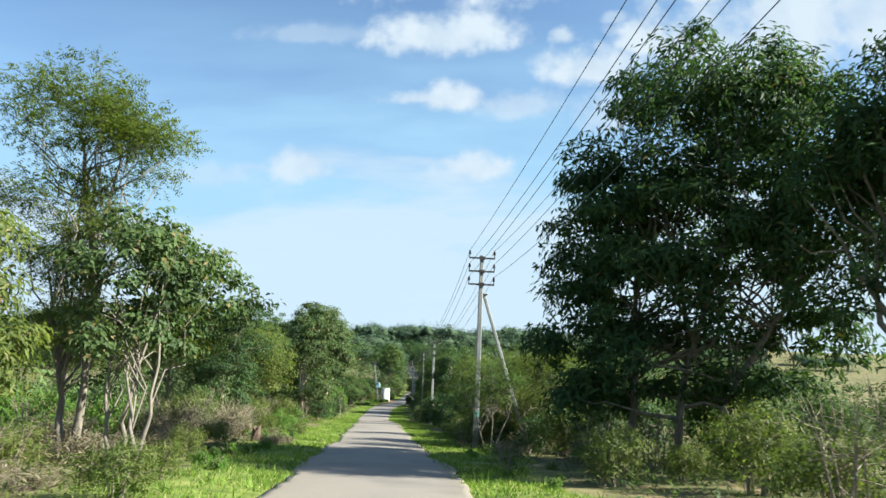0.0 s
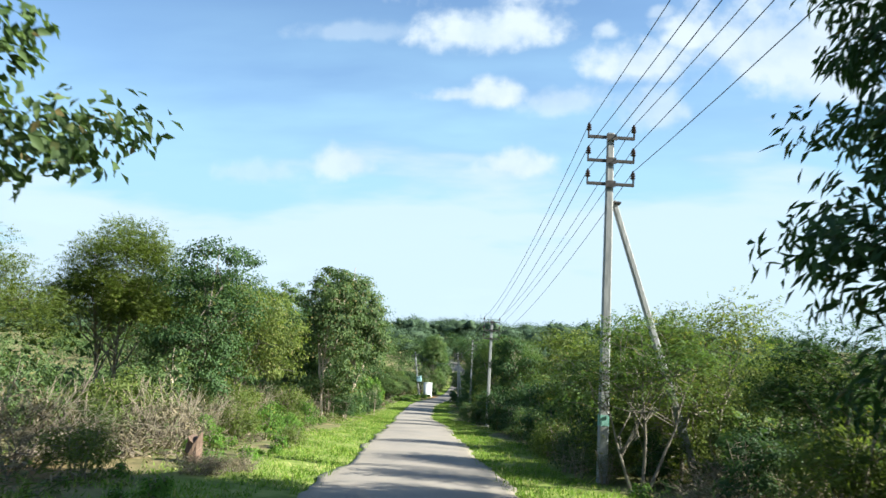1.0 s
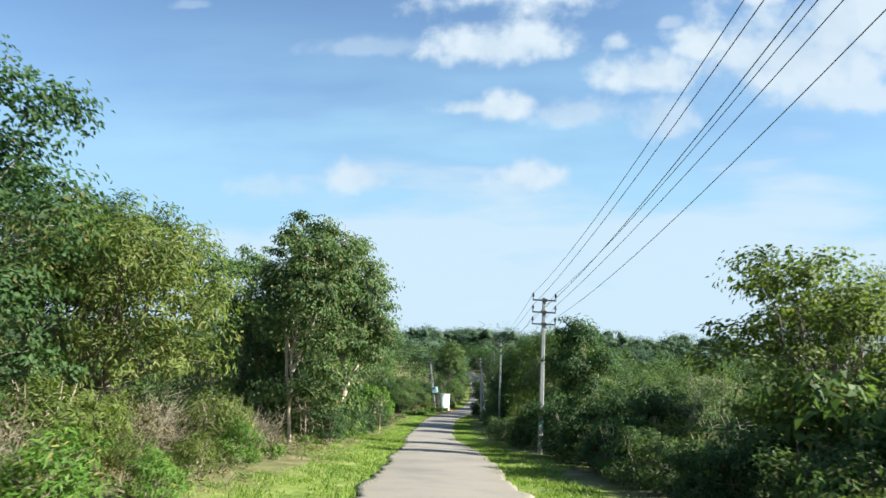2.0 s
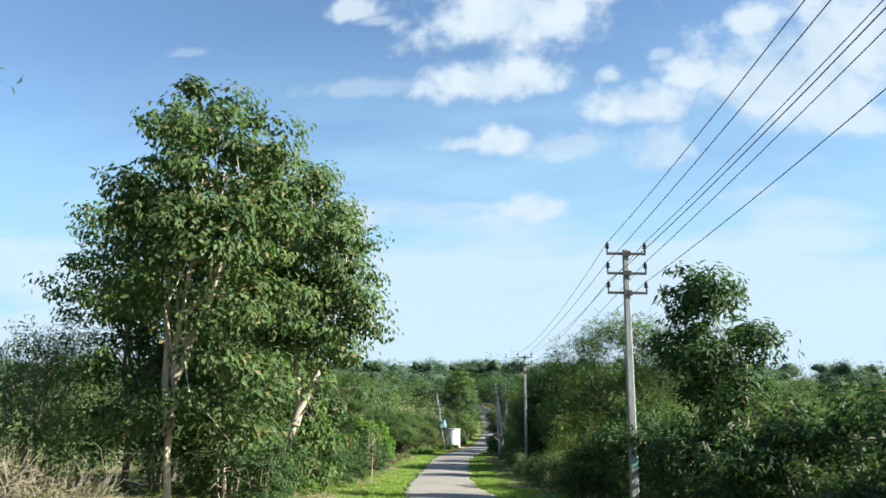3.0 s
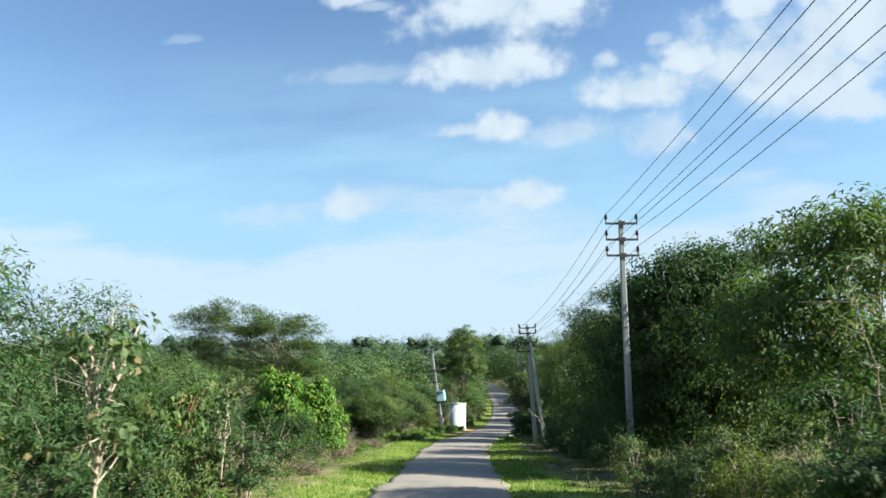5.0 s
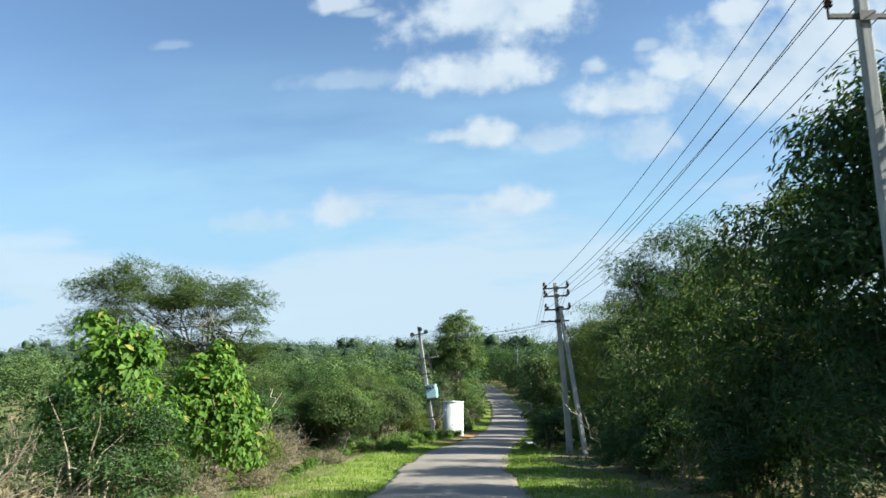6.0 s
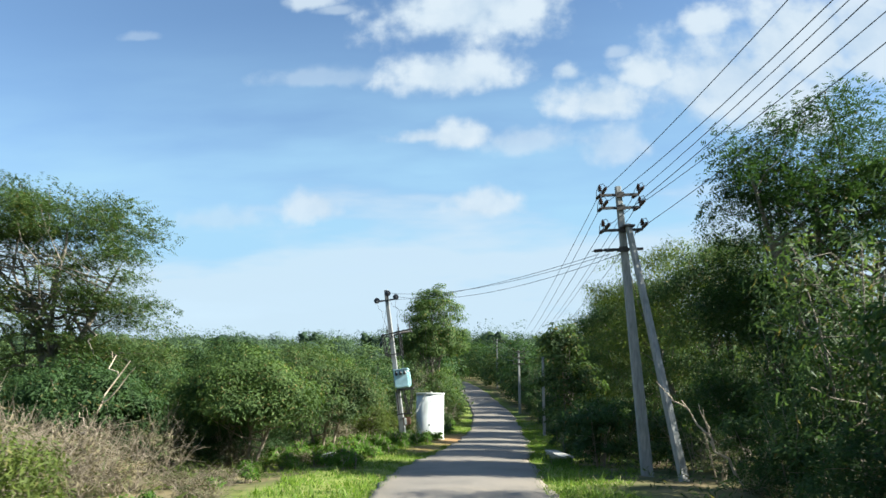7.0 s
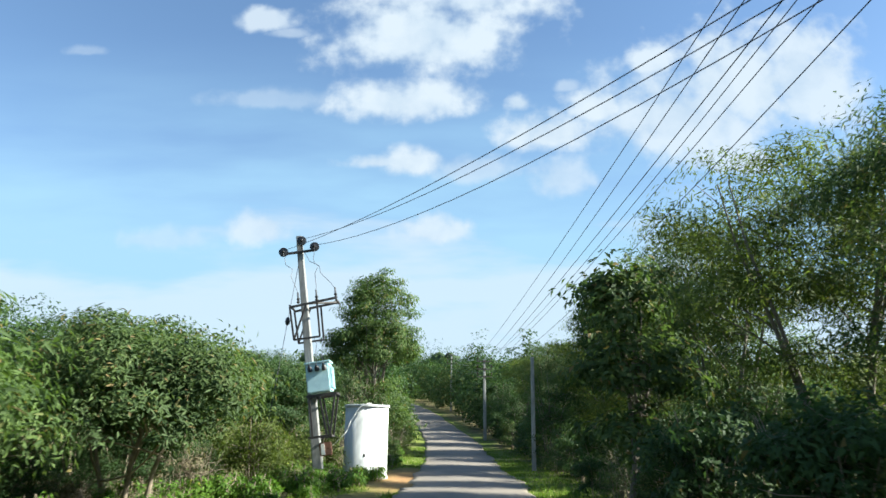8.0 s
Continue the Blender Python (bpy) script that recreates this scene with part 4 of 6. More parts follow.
tree("tree", -19.4, 57.5, [(0, 0, 5.6, 2.5, 2.4, 1.6), (1.6, -0.4, 4.4, 2.0, 2.0, 1.4), (-1.6, 0, 4.2, 2.0, 2.0, 1.4), (2.6, 0.4, 5.6, 1.9, 1.8, 1.3), (4.2, 0.6, 4.6, 1.6, 1.6, 1.1)], [[(0, 0, -0.2), (0, 0, 2.4), (0.2, 0, 6)]],
     radius=0.13, n_clumps=520, per=44, spread=0.42, pad=0.45, kind="narrow", size=0.16, bark=BARK_GREY, leaf=LEAF_DARK, seed=46, branches=50, label="dark green spreading tree behind lighter bushes")
tree("tree", -20.6, 45.5, [(0, 0, 4.4, 1.9, 1.9, 1.6), (1.4, 0.3, 3.4, 1.7, 1.7, 1.3), (-1.2, 0, 3.2, 1.7, 1.7, 1.2)], [[(0, 0, -0.2), (0, 0, 2.0), (0.2, 0, 5)]],
     radius=0.09, n_clumps=320, per=30, spread=0.42, kind="feather", size=0.25, bark=BARK_GREY, leaf=LEAF_OLIVE, seed=47, branches=40, droop=0.4, label="airy olive green tree in sunlit scrub")
tree("tree", -14.75, 70.4, [(0.9, 0, 6.3, 1.8, 1.9, 1.7), (-0.4, 0.2, 5.4, 2.1, 2.2, 1.6), (0.0, 0, 8.2, 1.5, 1.6, 1.3), (-0.9, 0.3, 7.2, 1.6, 1.8, 1.4), (1.8, -0.3, 4.9, 1.1, 1.0, 1.0), (2.3, -0.5, 4.3, 0.7, 0.7, 0.6),
                           (0.9, 0, 4.0, 1.7, 1.7, 0.9), (1.6, -0.7, 3.2, 1.0, 0.7, 0.8)],
     [[(0, 0, -0.3), (0.3, 0, 1.0), (0.7, 0.0, 2.3), (0.5, 0, 4.6), (0.1, 0, 7.2), (0.2, 0, 9.6)], [(0.6, 0, 2.0), (1.2, 0.1, 3.6), (2.1, 0.1, 4.7), (2.6, 0, 4.8)], [(0.6, 0, 3.2), (-0.4, 0.2, 4.8), (-1.0, 0.3, 7.6)],
      [(0.5, 0, 4.4), (1.2, 0, 5.8), (1.5, 0, 7.6)]],
     radius=0.105, n_clumps=420, per=46, spread=0.42, pad=0.5, kind="broad", size=0.17, bark=BARK_PALE, leaf=LEAF_MID, seed=19, branches=34, droop=0.55,
     label="tall tree with leaning pale tan trunk and drooping glossy leaves")
tree("tree", -14.4, 65.0, [(0.8, -0.4, 6.7, 1.3, 1.4, 1.2), (0.3, 0, 5.2, 1.7, 1.7, 1.3), (-0.6, 0.3, 5.6, 1.2, 1.4, 1.3), (-0.7, 0.2, 7.2, 0.9, 1.1, 1.0), (0.0, -0.2, 8.1, 0.8, 0.9, 0.9), (1.3, 0.2, 3.9, 1.2, 1.2, 0.9), (-0.7, 0.1, 3.6, 1.1, 1.3, 0.8), (1.2, -0.2, 2.5, 1.1, 0.9, 0.8), (1.1, 0.1, 1.3, 1.0, 0.9, 0.7), (-0.5, 0.2, 1.9, 0.9, 0.9, 0.7)],
     [[(0, 0, -0.2), (-0.12, 0, 1.5), (-0.2, 0.1, 3.2), (0.0, 0.1, 5.0), (0.1, 0, 7.6)], [(-0.15, 0, 1.6), (-0.5, 0.2, 3.2), (-0.7, 0.3, 5.2), (-0.8, 0.3, 7.0)], [(-0.18, 0.1, 2.6), (0.5, 0, 4.2), (0.9, -0.2, 6.2)]],
     radius=0.075, n_clumps=270, per=46, spread=0.36, pad=0.5, kind="broad", size=0.16, bark=BARK_PALE, leaf=LEAF_MID, seed=20, branches=26, droop=0.5,
     label="tall leafy green tree with forked pale grey trunks")
tree("tree", -16.5, 77.4, [(0, 0, 5.8, 0.55, 0.55, 0.7), (-0.2, 0.1, 4.7, 0.8, 0.8, 0.8), (0.3, -0.1, 3.7, 0.8, 0.8, 0.8), (-0.3, 0.1, 2.7, 0.9, 0.9, 0.8), (0.4, -0.3, 1.9, 0.9, 0.8, 0.7)],
     [[(0, 0, -0.2), (0.05, 0, 2.4), (-0.1, 0, 4.4), (0.05, 0, 6.2)], [(0.15, 0, -0.2), (0.4, 0, 2), (0.7, -0.1, 4.2)]],
     radius=0.07, n_clumps=150, per=24, spread=0.30, pad=0.5, kind="broad", size=0.19, bark=BARK_GREY, leaf=LEAF_FRESH, seed=28, branches=50, droop=0.8,
     label="slim tree with large drooping fresh green leaves")
tree("tree", -18.9, 70.6, [(0, 0, 6.6, 1.9, 1.9, 1.7), (0.9, -0.3, 5.0, 1.8, 1.8, 1.4), (-1.0, 0.3, 5.2, 1.9, 1.8, 1.5), (0.2, 0, 3.2, 2.0, 1.9, 1.2), (0.4, 0, 1.6, 1.8, 1.6, 1.0)], [[(0, 0, -0.2), (0.1, 0, 2.4), (0, 0, 7.4)], [(0.1, 0, 1.4), (0.9, 0, 3.4), (1.2, 0, 5.4)]],
     radius=0.1, n_clumps=270, per=42, spread=0.4, pad=0.5, kind="broad", size=0.16, bark=BARK_GREY, leaf=LEAF_FRESH, seed=48, branches=40, droop=0.4, label="full green tree standing close behind its pale-trunked neighbour")
tree("tree", -18.6, 75.5, [(0, 0, 4.4, 2.2, 2.2, 1.8), (1.2, -0.6, 3.2, 1.6, 1.6, 1.3), (-1.4, 0.6, 3.6, 1.8, 1.8, 1.4)], [[(0, 0, -0.2), (0, 0, 2), (0.1, 0, 5)]],
     radius=0.1, n_clumps=360, per=34, spread=0.36, kind="long", size=0.19, bark=BARK_GREY, leaf=LEAF_MID, seed=26, branches=50, droop=0.4, label="bushy green tree among roadside scrub")
tree("tree", -25.0, 86.5, [(0, 0, 6.4, 2.3, 2.2, 2.0), (1.8, -0.4, 5.0, 1.9, 1.8, 1.7), (-1.2, 0, 4.6, 1.8, 1.8, 1.6), (0.6, 0, 2.8, 2.4, 2.2, 1.5)], [[(0, 0, -0.2), (0, 0, 2.4), (0.1, 0, 6)]],
     radius=0.13, n_clumps=420, per=32, spread=0.38, kind="broad", size=0.2, bark=BARK_GREY, leaf=LEAF_MID, seed=27, branches=50, label="mid green tree behind the large-leaved tree")
tree("tree", -20.7, 87.2, [(0.3, 0, 5.0, 1.8, 1.8, 1.8), (-0.9, 0.2, 6.4, 1.6, 1.6, 1.5), (1.2, 0.4, 3.6, 1.7, 1.7, 1.5), (-1.6, 0.2, 4.8, 1.6, 1.6, 1.7), (0.2, 0, 2.4, 1.9, 1.9, 1.2), (1.0, -0.9, 1.5, 2.0, 1.5, 1.1), (-1.2, -0.8, 2.4, 1.6, 1.4, 1.3)], [[(0, 0, -0.2), (0.1, 0, 1.5), (0, 0, 4), (0.1, 0, 6)], [(0.05, 0, 1.2), (0.7, 0.2, 2.8), (1.2, 0.4, 4)]],
     radius=0.19, n_clumps=500, per=26, spread=0.36, kind="round", size=0.24, bark=BARK_RED, leaf=LEAF_TEAK, seed=21, branches=50, droop=0.5, scale=0.86,
     label="dark tree with large rounded leaves and brown bark")
tree("tree", -31.5, 130.0, [(0, 0, 7.6, 2.9, 2.9, 1.2), (-1.6, 0.6, 7.0, 2.4, 2.4, 1.2), (-4.0, -0.6, 7.0, 2.4, 2.4, 1.4), (-3.4, 0.2, 8.8, 2.6, 2.4, 1.0), (-5.8, 0.3, 8.2, 2.4, 2.2, 1.1), (-6.6, 0, 6.0, 2.0, 2.0, 1.3), (-3.0, 0, 4.8, 2.2, 2.2, 1.1), (1.9, 0, 4.4, 1.9, 1.7, 1.0), (0.2, -0.6, 3.4, 2.2, 2.0, 1.0), (2.6, -0.3, 3.0, 1.6, 1.4, 0.9), (-2.0, -0.6, 2.6, 2.2, 1.6, 0.9), (0.8, -0.9, 2.0, 2.0, 1.5, 0.8), (1.6, 0, 6.0, 1.9, 1.9, 1.1), (0.2, -0.3, 5.0, 2.2, 2.2, 0.9)], [[(0, 0, -0.2), (0.2, 0, 2.2), (-0.2, 0, 4.5), (0, 0, 7.6)], [(0.1, 0, 1.8), (1.0, 0, 4), (2.0, 0, 6.2)], [(0.1, 0, 2), (-0.9, 0.3, 4.4), (-2, 0.6, 6.6)]],
     radius=0.17, n_clumps=780, per=34, spread=0.50, pad=0.32, kind="feather", size=0.27, bark=BARK_GREY, leaf=LEAF_MID, seed=22, branches=70, droop=0.3,
     scale=0.98, label="flat-topped green acacia tree with layered branches")
tree("tree", -23.1, 163.6, [(0, 0, 6.6, 2.8, 2.6, 2.6), (0.1, 0, 9.0, 2.4, 2.2, 1.9), (0.3, 0, 10.4, 1.6, 1.5, 1.2), (1.1, 0, 6.6, 1.9, 1.9, 1.8), (-1.0, 0, 6.2, 1.8, 1.8, 2.0), (0.2, 0, 3.2, 2.0, 2.0, 1.4), (-1.9, 0, 5.8, 1.2, 1.2, 1.4), (2.0, 0, 6.4, 1.1, 1.1, 0.9), (1.2, -1.0, 1.8, 1.6, 1.4, 1.3)], [[(0, 0, -0.2), (0.1, 0, 3), (0, 0, 9)]],
     radius=0.2, n_clumps=640, per=40, spread=0.46, pad=0.5, kind="long", size=0.24, droop=0.6, bark=BARK_GREY, leaf=LEAF_FRESH, seed=23, branches=60, scale=0.9,
     label="tall rounded green tree with a full crown")
for x, y, h, w, sd in ((-25.6, 130.6, 3.0, 2.3, 71), (-24.9, 136.6, 3.9, 2.3, 72), (-28.9, 139.2, 4.5, 2.8, 73), (-30.4, 132.6, 3.6, 2.8, 74), (-26.6, 143.5, 4.6, 2.5, 75), (-33.2, 136.6, 4.5, 2.9, 76), (-24.9, 148.0, 4.0, 2.0, 77), (-27.6, 125.6, 2.8, 1.9, 78), (-23.9, 127.6, 3.3, 2.0, 79), (-23.3, 133.4, 3.4, 2.0, 80)):
    tree("thorn_bush", x, y, [(0, 0, h * 0.64, w * 0.8, w * 0.8, h * 0.34), (w * 0.5, -0.3, h * 0.54, w * 0.6, w * 0.6, h * 0.27), (-w * 0.5, 0.2, h * 0.58, w * 0.6, w * 0.6, h * 0.30), (0.2, -w * 0.45, h * 0.46, w * 0.7, w * 0.6, h * 0.2)],
         [[(0, 0, -0.2), (0.1, 0, h * 0.4), (0, 0, h * 0.8)], [(0.2, 0, -0.2), (w * 0.4, 0, h * 0.6)], [(-0.2, 0, -0.2), (-w * 0.4, 0, h * 0.6)]], radius=0.06, n_clumps=300, per=66, spread=0.42, pad=0.42, kind="narrow", size=0.13, bark=TWIG,
         leaf=(LEAF_MID, LEAF_DARK, LEAF_DARK, LEAF_FRESH)[sd % 4], seed=sd, branches=22, droop=0.1, category="bush", label="big domed green thorn bush, hollow underneath", group="thorn bushes")
for x, y, h, sd in ((-22.7, 108.2, 4.0, 24), (-22.4, 111.7, 3.5, 25)):
    tree("bush", x, y, [(0, 0, h * 0.62, 0.75, 0.75, h * 0.36), (0.3, 0.1, h * 0.35, 0.9, 0.9, h * 0.3), (-0.4, 0, h * 0.45, 0.7, 0.7, h * 0.3)], [[(0, 0, -0.2), (0.05, 0, h * 0.5), (0, 0, h * 0.92)], [(0.1, 0, -0.2), (0.5, 0.1, h * 0.5)]],
         radius=0.04, n_clumps=190, per=22, spread=0.26, kind="broad", size=0.19, bark=TWIG, leaf=LEAF_LIGHT, seed=sd, branches=34, droop=0.6,
         category="bush", label="upright bush with bright yellow-green drooping leaves", group="bright bushes")
# right of the lane
tree("tree", -0.6, 39.5, [(0, 0, 2.7, 1.1, 1.0, 0.6), (-0.7, 0.1, 1.9, 0.9, 0.9, 0.6), (0.9, 0, 2.2, 1.1, 1.0, 0.6)], [[(0, 0, -0.2), (0.1, 0, 1.4), (0, 0, 3.1)], [(0.1, 0, -0.2), (0.6, 0.1, 1.2), (1.1, 0.1, 2.5)], [(-0.1, 0, -0.2), (-0.4, 0, 1.0), (-0.8, 0.1, 2.2)]],
     radius=0.035, n_clumps=66, per=26, spread=0.36, pad=0.4, kind="feather", size=0.2, bark=BARK_GREY, leaf=LEAF_FRESH, seed=49, branches=40, droop=0.3, label="thin feathery acacia growing in front of the strutted pole", group="feathery acacias")
# seed 33 has darker leaves to stand for shade cast by the big tree
for x, y, top, sd in ((1.3, 43.4, 4.2, 31), (-0.3, 44.2, 3.7, 32), (0.3, 42.0, 2.4, 45), (3.4, 40.4, 3.5, 33), (4.4, 47.5, 3.6, 34)):
    tree("tree", x, y, [(0, 0, top - 1.2, 1.6, 1.5, 1.0), (-0.6, 0.2, top - 2.0, 1.4, 1.3, 1.0), (0.5, 0, top - 0.5, 1.0, 1.0, 0.5)], [[(0, 0, -0.2), (-0.1, 0, 1.2), (0.2, 0, top - 0.4)], [(0.2, 0, -0.2), (0.5, 0, 1.6), (0.8, 0.1, top - 1)]],
         radius=0.05, n_clumps=120, per=24, spread=0.36, kind="feather", size=0.24, bark=BARK_GREY, leaf=LEAF_DARK if sd == 33 else LEAF_STRAW if sd % 2 else LEAF_OLIVE, seed=sd, branches=34, droop=0.35,
         label="low feathery acacia beside the strutted pole", group="feathery acacias")
tree("tree", -1.6, 51.2, [(0, 0, 3.5, 1.0, 1.0, 0.6), (0.8, 0.3, 2.9, 1.3, 1.2, 0.8), (-0.6, 0, 2.5, 0.9, 0.9, 0.6), (0.3, 0, 1.6, 1.3, 1.2, 0.8)], [[(0, 0, -0.2), (0.2, 0, 1.6), (0, 0, 4.0)], [(0.3, 0, -0.2), (0.8, 0, 3.0)]],
     radius=0.05, n_clumps=190, per=44, spread=0.32, pad=0.45, kind="broad", size=0.10, bark=BARK_GREY, leaf=LEAF_OLIVE, seed=35, branches=50, label="loose olive green tree above the roadside thicket")
tree("tree", 3.2, 60.5, [(0, 0, 4.2, 2.2, 2.2, 1.5), (-0.8, 0, 2.8, 1.8, 1.8, 1.2)], [[(0, 0, -0.2), (0, 0, 2), (0, 0, 5)]],
     radius=0.1, n_clumps=260, per=30, spread=0.4, kind="feather", size=0.22, bark=BARK_GREY, leaf=LEAF_OLIVE, seed=36, branches=40, label="olive green feathery tree in the thicket")
tree("tree", -4.3, 68.8, [(0, 0, 4.6, 0.75, 0.75, 0.9), (-0.3, 0.1, 3.5, 0.85, 0.8, 0.7), (1.0, 0.3, 3.7, 0.6, 0.7, 0.8), (0.5, 0, 2.5, 1.1, 1.0, 0.9), (0.3, 0, 1.3, 1.2, 1.1, 0.8)], [[(0.35, 0, -0.2), (0.3, 0, 2), (0, 0, 5.2)], [(0.5, 0, -0.2), (0.8, 0.1, 2.2), (1.0, 0.3, 4.2)]],
     radius=0.06, n_clumps=210, per=36, spread=0.32, pad=0.55, kind="long", size=0.2, bark=BARK_PALE, leaf=LEAF_DARK, seed=37, branches=46, label="dark glossy-leaved tree on thin pale stems")
tree("tree", -5.2, 78.4, [(0, 0, 5.2, 1.4, 1.4, 1.0), (-1.2, 0, 4.4, 1.2, 1.2, 0.9), (1.4, 0.2, 4.5, 1.5, 1.5, 1.1), (0, 0, 3.4, 1.9, 1.7, 0.9), (-1.0, -0.2, 2.4, 1.5, 1.5, 0.9), (0.8, 0, 1.6, 1.9, 1.6, 1.0), (-0.6, 0, 1.2, 1.6, 1.4, 0.8)], [[(0, 0, -0.2), (0.1, 0, 2), (0, 0, 5.6)], [(0, 0, 1), (-0.8, 0, 3.2), (-1.6, 0, 5)], [(0.1, 0, 1.4), (1.0, 0.1, 3.4), (1.8, 0.2, 5)]],
     radius=0.08, n_clumps=420, per=26, spread=0.38, kind="feather", size=0.25, bark=BARK_GREY, leaf=LEAF_FRESH, seed=38, branches=50, droop=0.4, label="feathery light green acacia with a loose full crown")
tree("tree", -14.9, 134.5, [(0, 0, 3.7, 0.9, 0.9, 0.9), (0.2, 0.1, 2.5, 1.1, 1.1, 0.8), (-0.2, 0, 1.3, 0.9, 0.9, 0.7)], [[(0, 0, -0.2), (0.05, 0, 2.2), (0, 0, 4.4)], [(0.1, 0, 0.8), (0.5, 0.1, 2.8)]],
     radius=0.06, n_clumps=150, per=34, spread=0.3, kind="broad", size=0.15, bark=BARK_GREY, leaf=LEAF_MID, seed=87, branches=30, label="small upright fresh green tree close beside the lane")
tree("tree", -5.9, 98.8, [(0, 0, 5.0, 1.7, 1.8, 1.9), (-0.8, 0, 3.4, 1.8, 1.8, 1.4), (1.0, 0.4, 5.8, 1.2, 1.2, 0.9), (0.6, 0, 2.6, 2.0, 2.0, 1.4)], [[(0, 0, -0.2), (0, 0, 3), (0.3, 0, 6.2)], [(0.2, 0, -0.2), (0.8, 0, 3), (1.2, 0, 6)]],
     radius=0.09, n_clumps=420, per=34, spread=0.4, kind="narrow", size=0.2, bark=BARK_GREY, leaf=LEAF_FRESH, seed=39, branches=50, droop=0.45, label="dense green clump of fine narrow-leaved growth")
tree("tree", -7.6, 107.2, [(0, 0, 5.2, 2.6, 2.6, 2.4), (-1.6, -0.6, 3.6, 2.0, 2.0, 1.6), (1.6, 0.4, 6.4, 2.2, 2.0, 1.6), (0, 0, 2.4, 2.8, 2.6, 1.4), (-0.2, -0.4, 6.2, 1.6, 1.6, 1.3)], [[(0, 0, -0.2), (0, 0, 3), (0.3, 0, 7)], [(-0.4, 0, -0.2), (-1.0, 0, 3), (-1.4, 0, 5)]],
     radius=0.12, n_clumps=860, per=34, spread=0.42, kind="narrow", size=0.2, bark=BARK_GREY, leaf=LEAF_DARK, seed=40, branches=60, droop=0.4, label="tall dense dark green thicket tree overhanging the verge")
for x, y, h, sd in ((-9.3, 111.0, 7.2, 84), (-10.1, 116.6, 6.2, 85), (-6.9, 105.2, 6.4, 86)):
    tree("tree", x, y, [(0, 0, h * 0.62, 1.9, 2.2, h * 0.26), (-0.6, 0.3, h * 0.34, 1.7, 2.0, h * 0.22), (0.9, -0.3, h * 0.78, 1.5, 1.6, h * 0.18), (0.7, 0.4, h * 0.4, 1.9, 2.0, h * 0.26), (-0.5, -0.2, h * 0.16, 1.8, 2.0, h * 0.16)],
         [[(0, 0, -0.2), (0.1, 0, h * 0.4), (0.3, 0, h * 0.9)], [(0.2, 0.1, -0.2), (0.7, 0.1, h * 0.45), (1.1, 0, h * 0.8)]], radius=0.1, n_clumps=460, per=36, spread=0.42, pad=0.5, kind="narrow", size=0.18, bark=BARK_GREY,
         leaf=LEAF_FRESH if sd > 84 else LEAF_MID, seed=sd, branches=40, droop=0.4, label="dense green tree of the roadside thicket", group="thicket trees")
tree("tree", -5.0, 88.2, [(0, 0, 2.2, 2.8, 2.6, 1.9), (-1.5, -0.8, 1.5, 1.8, 1.8, 1.2), (2.2, 0.4, 2.8, 2.2, 2.2, 1.6)], [[(0, 0, -0.2), (0, 0, 1.5), (0.2, 0, 3.2)], [(-0.4, 0, -0.2), (-1.2, -0.5, 1.8)], [(0.4, 0, -0.2), (1.6, 0.3, 2.6)]],
     radius=0.06, n_clumps=480, per=32, spread=0.38, kind="narrow", size=0.15, pad=0.42, bark=TWIG, leaf=LEAF_STRAW, seed=41, branches=50, droop=0.35, category="bush", label="wide olive green mounded bush in sun")
tree("tree", -9.0, 126.8, [(0, 0, 6.2, 2.3, 2.4, 2.3), (-1.7, -1.4, 7.0, 1.3, 1.3, 1.2), (2.4, 0, 6.4, 2.6, 2.6, 2.2), (-0.6, 0.5, 4.0, 2.2, 2.2, 1.4), (0.6, 0, 8.6, 1.8, 1.8, 1.2), (0.6, 0, 3.4, 2.8, 2.2, 1.2), (-0.6, 0, 1.8, 2.4, 2.0, 1.2), (-1.6, 0, 4.6, 1.2, 1.2, 0.9)],
     [[(0, 0, -0.2), (0, 0, 2.6), (0.3, 0, 8)], [(0, 0, 1.8), (-0.9, -0.7, 4.6), (-1.8, -1.4, 7.2)], [(0, 0, 2), (1.4, 0, 4.6), (2.6, 0, 7)]],
     radius=0.17, n_clumps=700, per=32, spread=0.42, pad=0.55, kind="feather", size=0.26, droop=0.8, bark=BARK_GREY, leaf=LEAF_DARK, seed=42, branches=70, label="large dark tree with drooping pinnate leaves behind the corner pole")


tree("tree", -9.8, 160.0, [(0, 0, 6.2, 2.2, 2.2, 2.2), (0.3, 0.4, 8.0, 1.6, 1.6, 1.2), (-0.8, -0.4, 4.2, 1.7, 1.7, 1.5), (1.2, 0, 4.6, 2.0, 2.0, 1.8)], [[(0, 0, -0.2), (0, 0, 3), (0.2, 0, 8)]],
     radius=0.14, n_clumps=460, per=34, spread=0.38, kind="long", size=0.19, bark=BARK_GREY, leaf=LEAF_MID, seed=43, branches=50, label="tall green tree rising out of the roadside thicket")
tree("tree", -10.6, 150.4, [(0, 0, 5.6, 2.4, 2.4, 2.2), (1.4, 0.4, 6.6, 2.0, 2.0, 1.5), (-0.6, -0.4, 3.8, 1.9, 1.9, 1.5)], [[(0, 0, -0.2), (0, 0, 3), (0.2, 0, 7)]],
     radius=0.14, n_clumps=460, per=34, spread=0.38, kind="long", size=0.19, bark=BARK_GREY, leaf=LEAF_DARK, seed=44, branches=50, label="broad dark green tree in the roadside thicket")


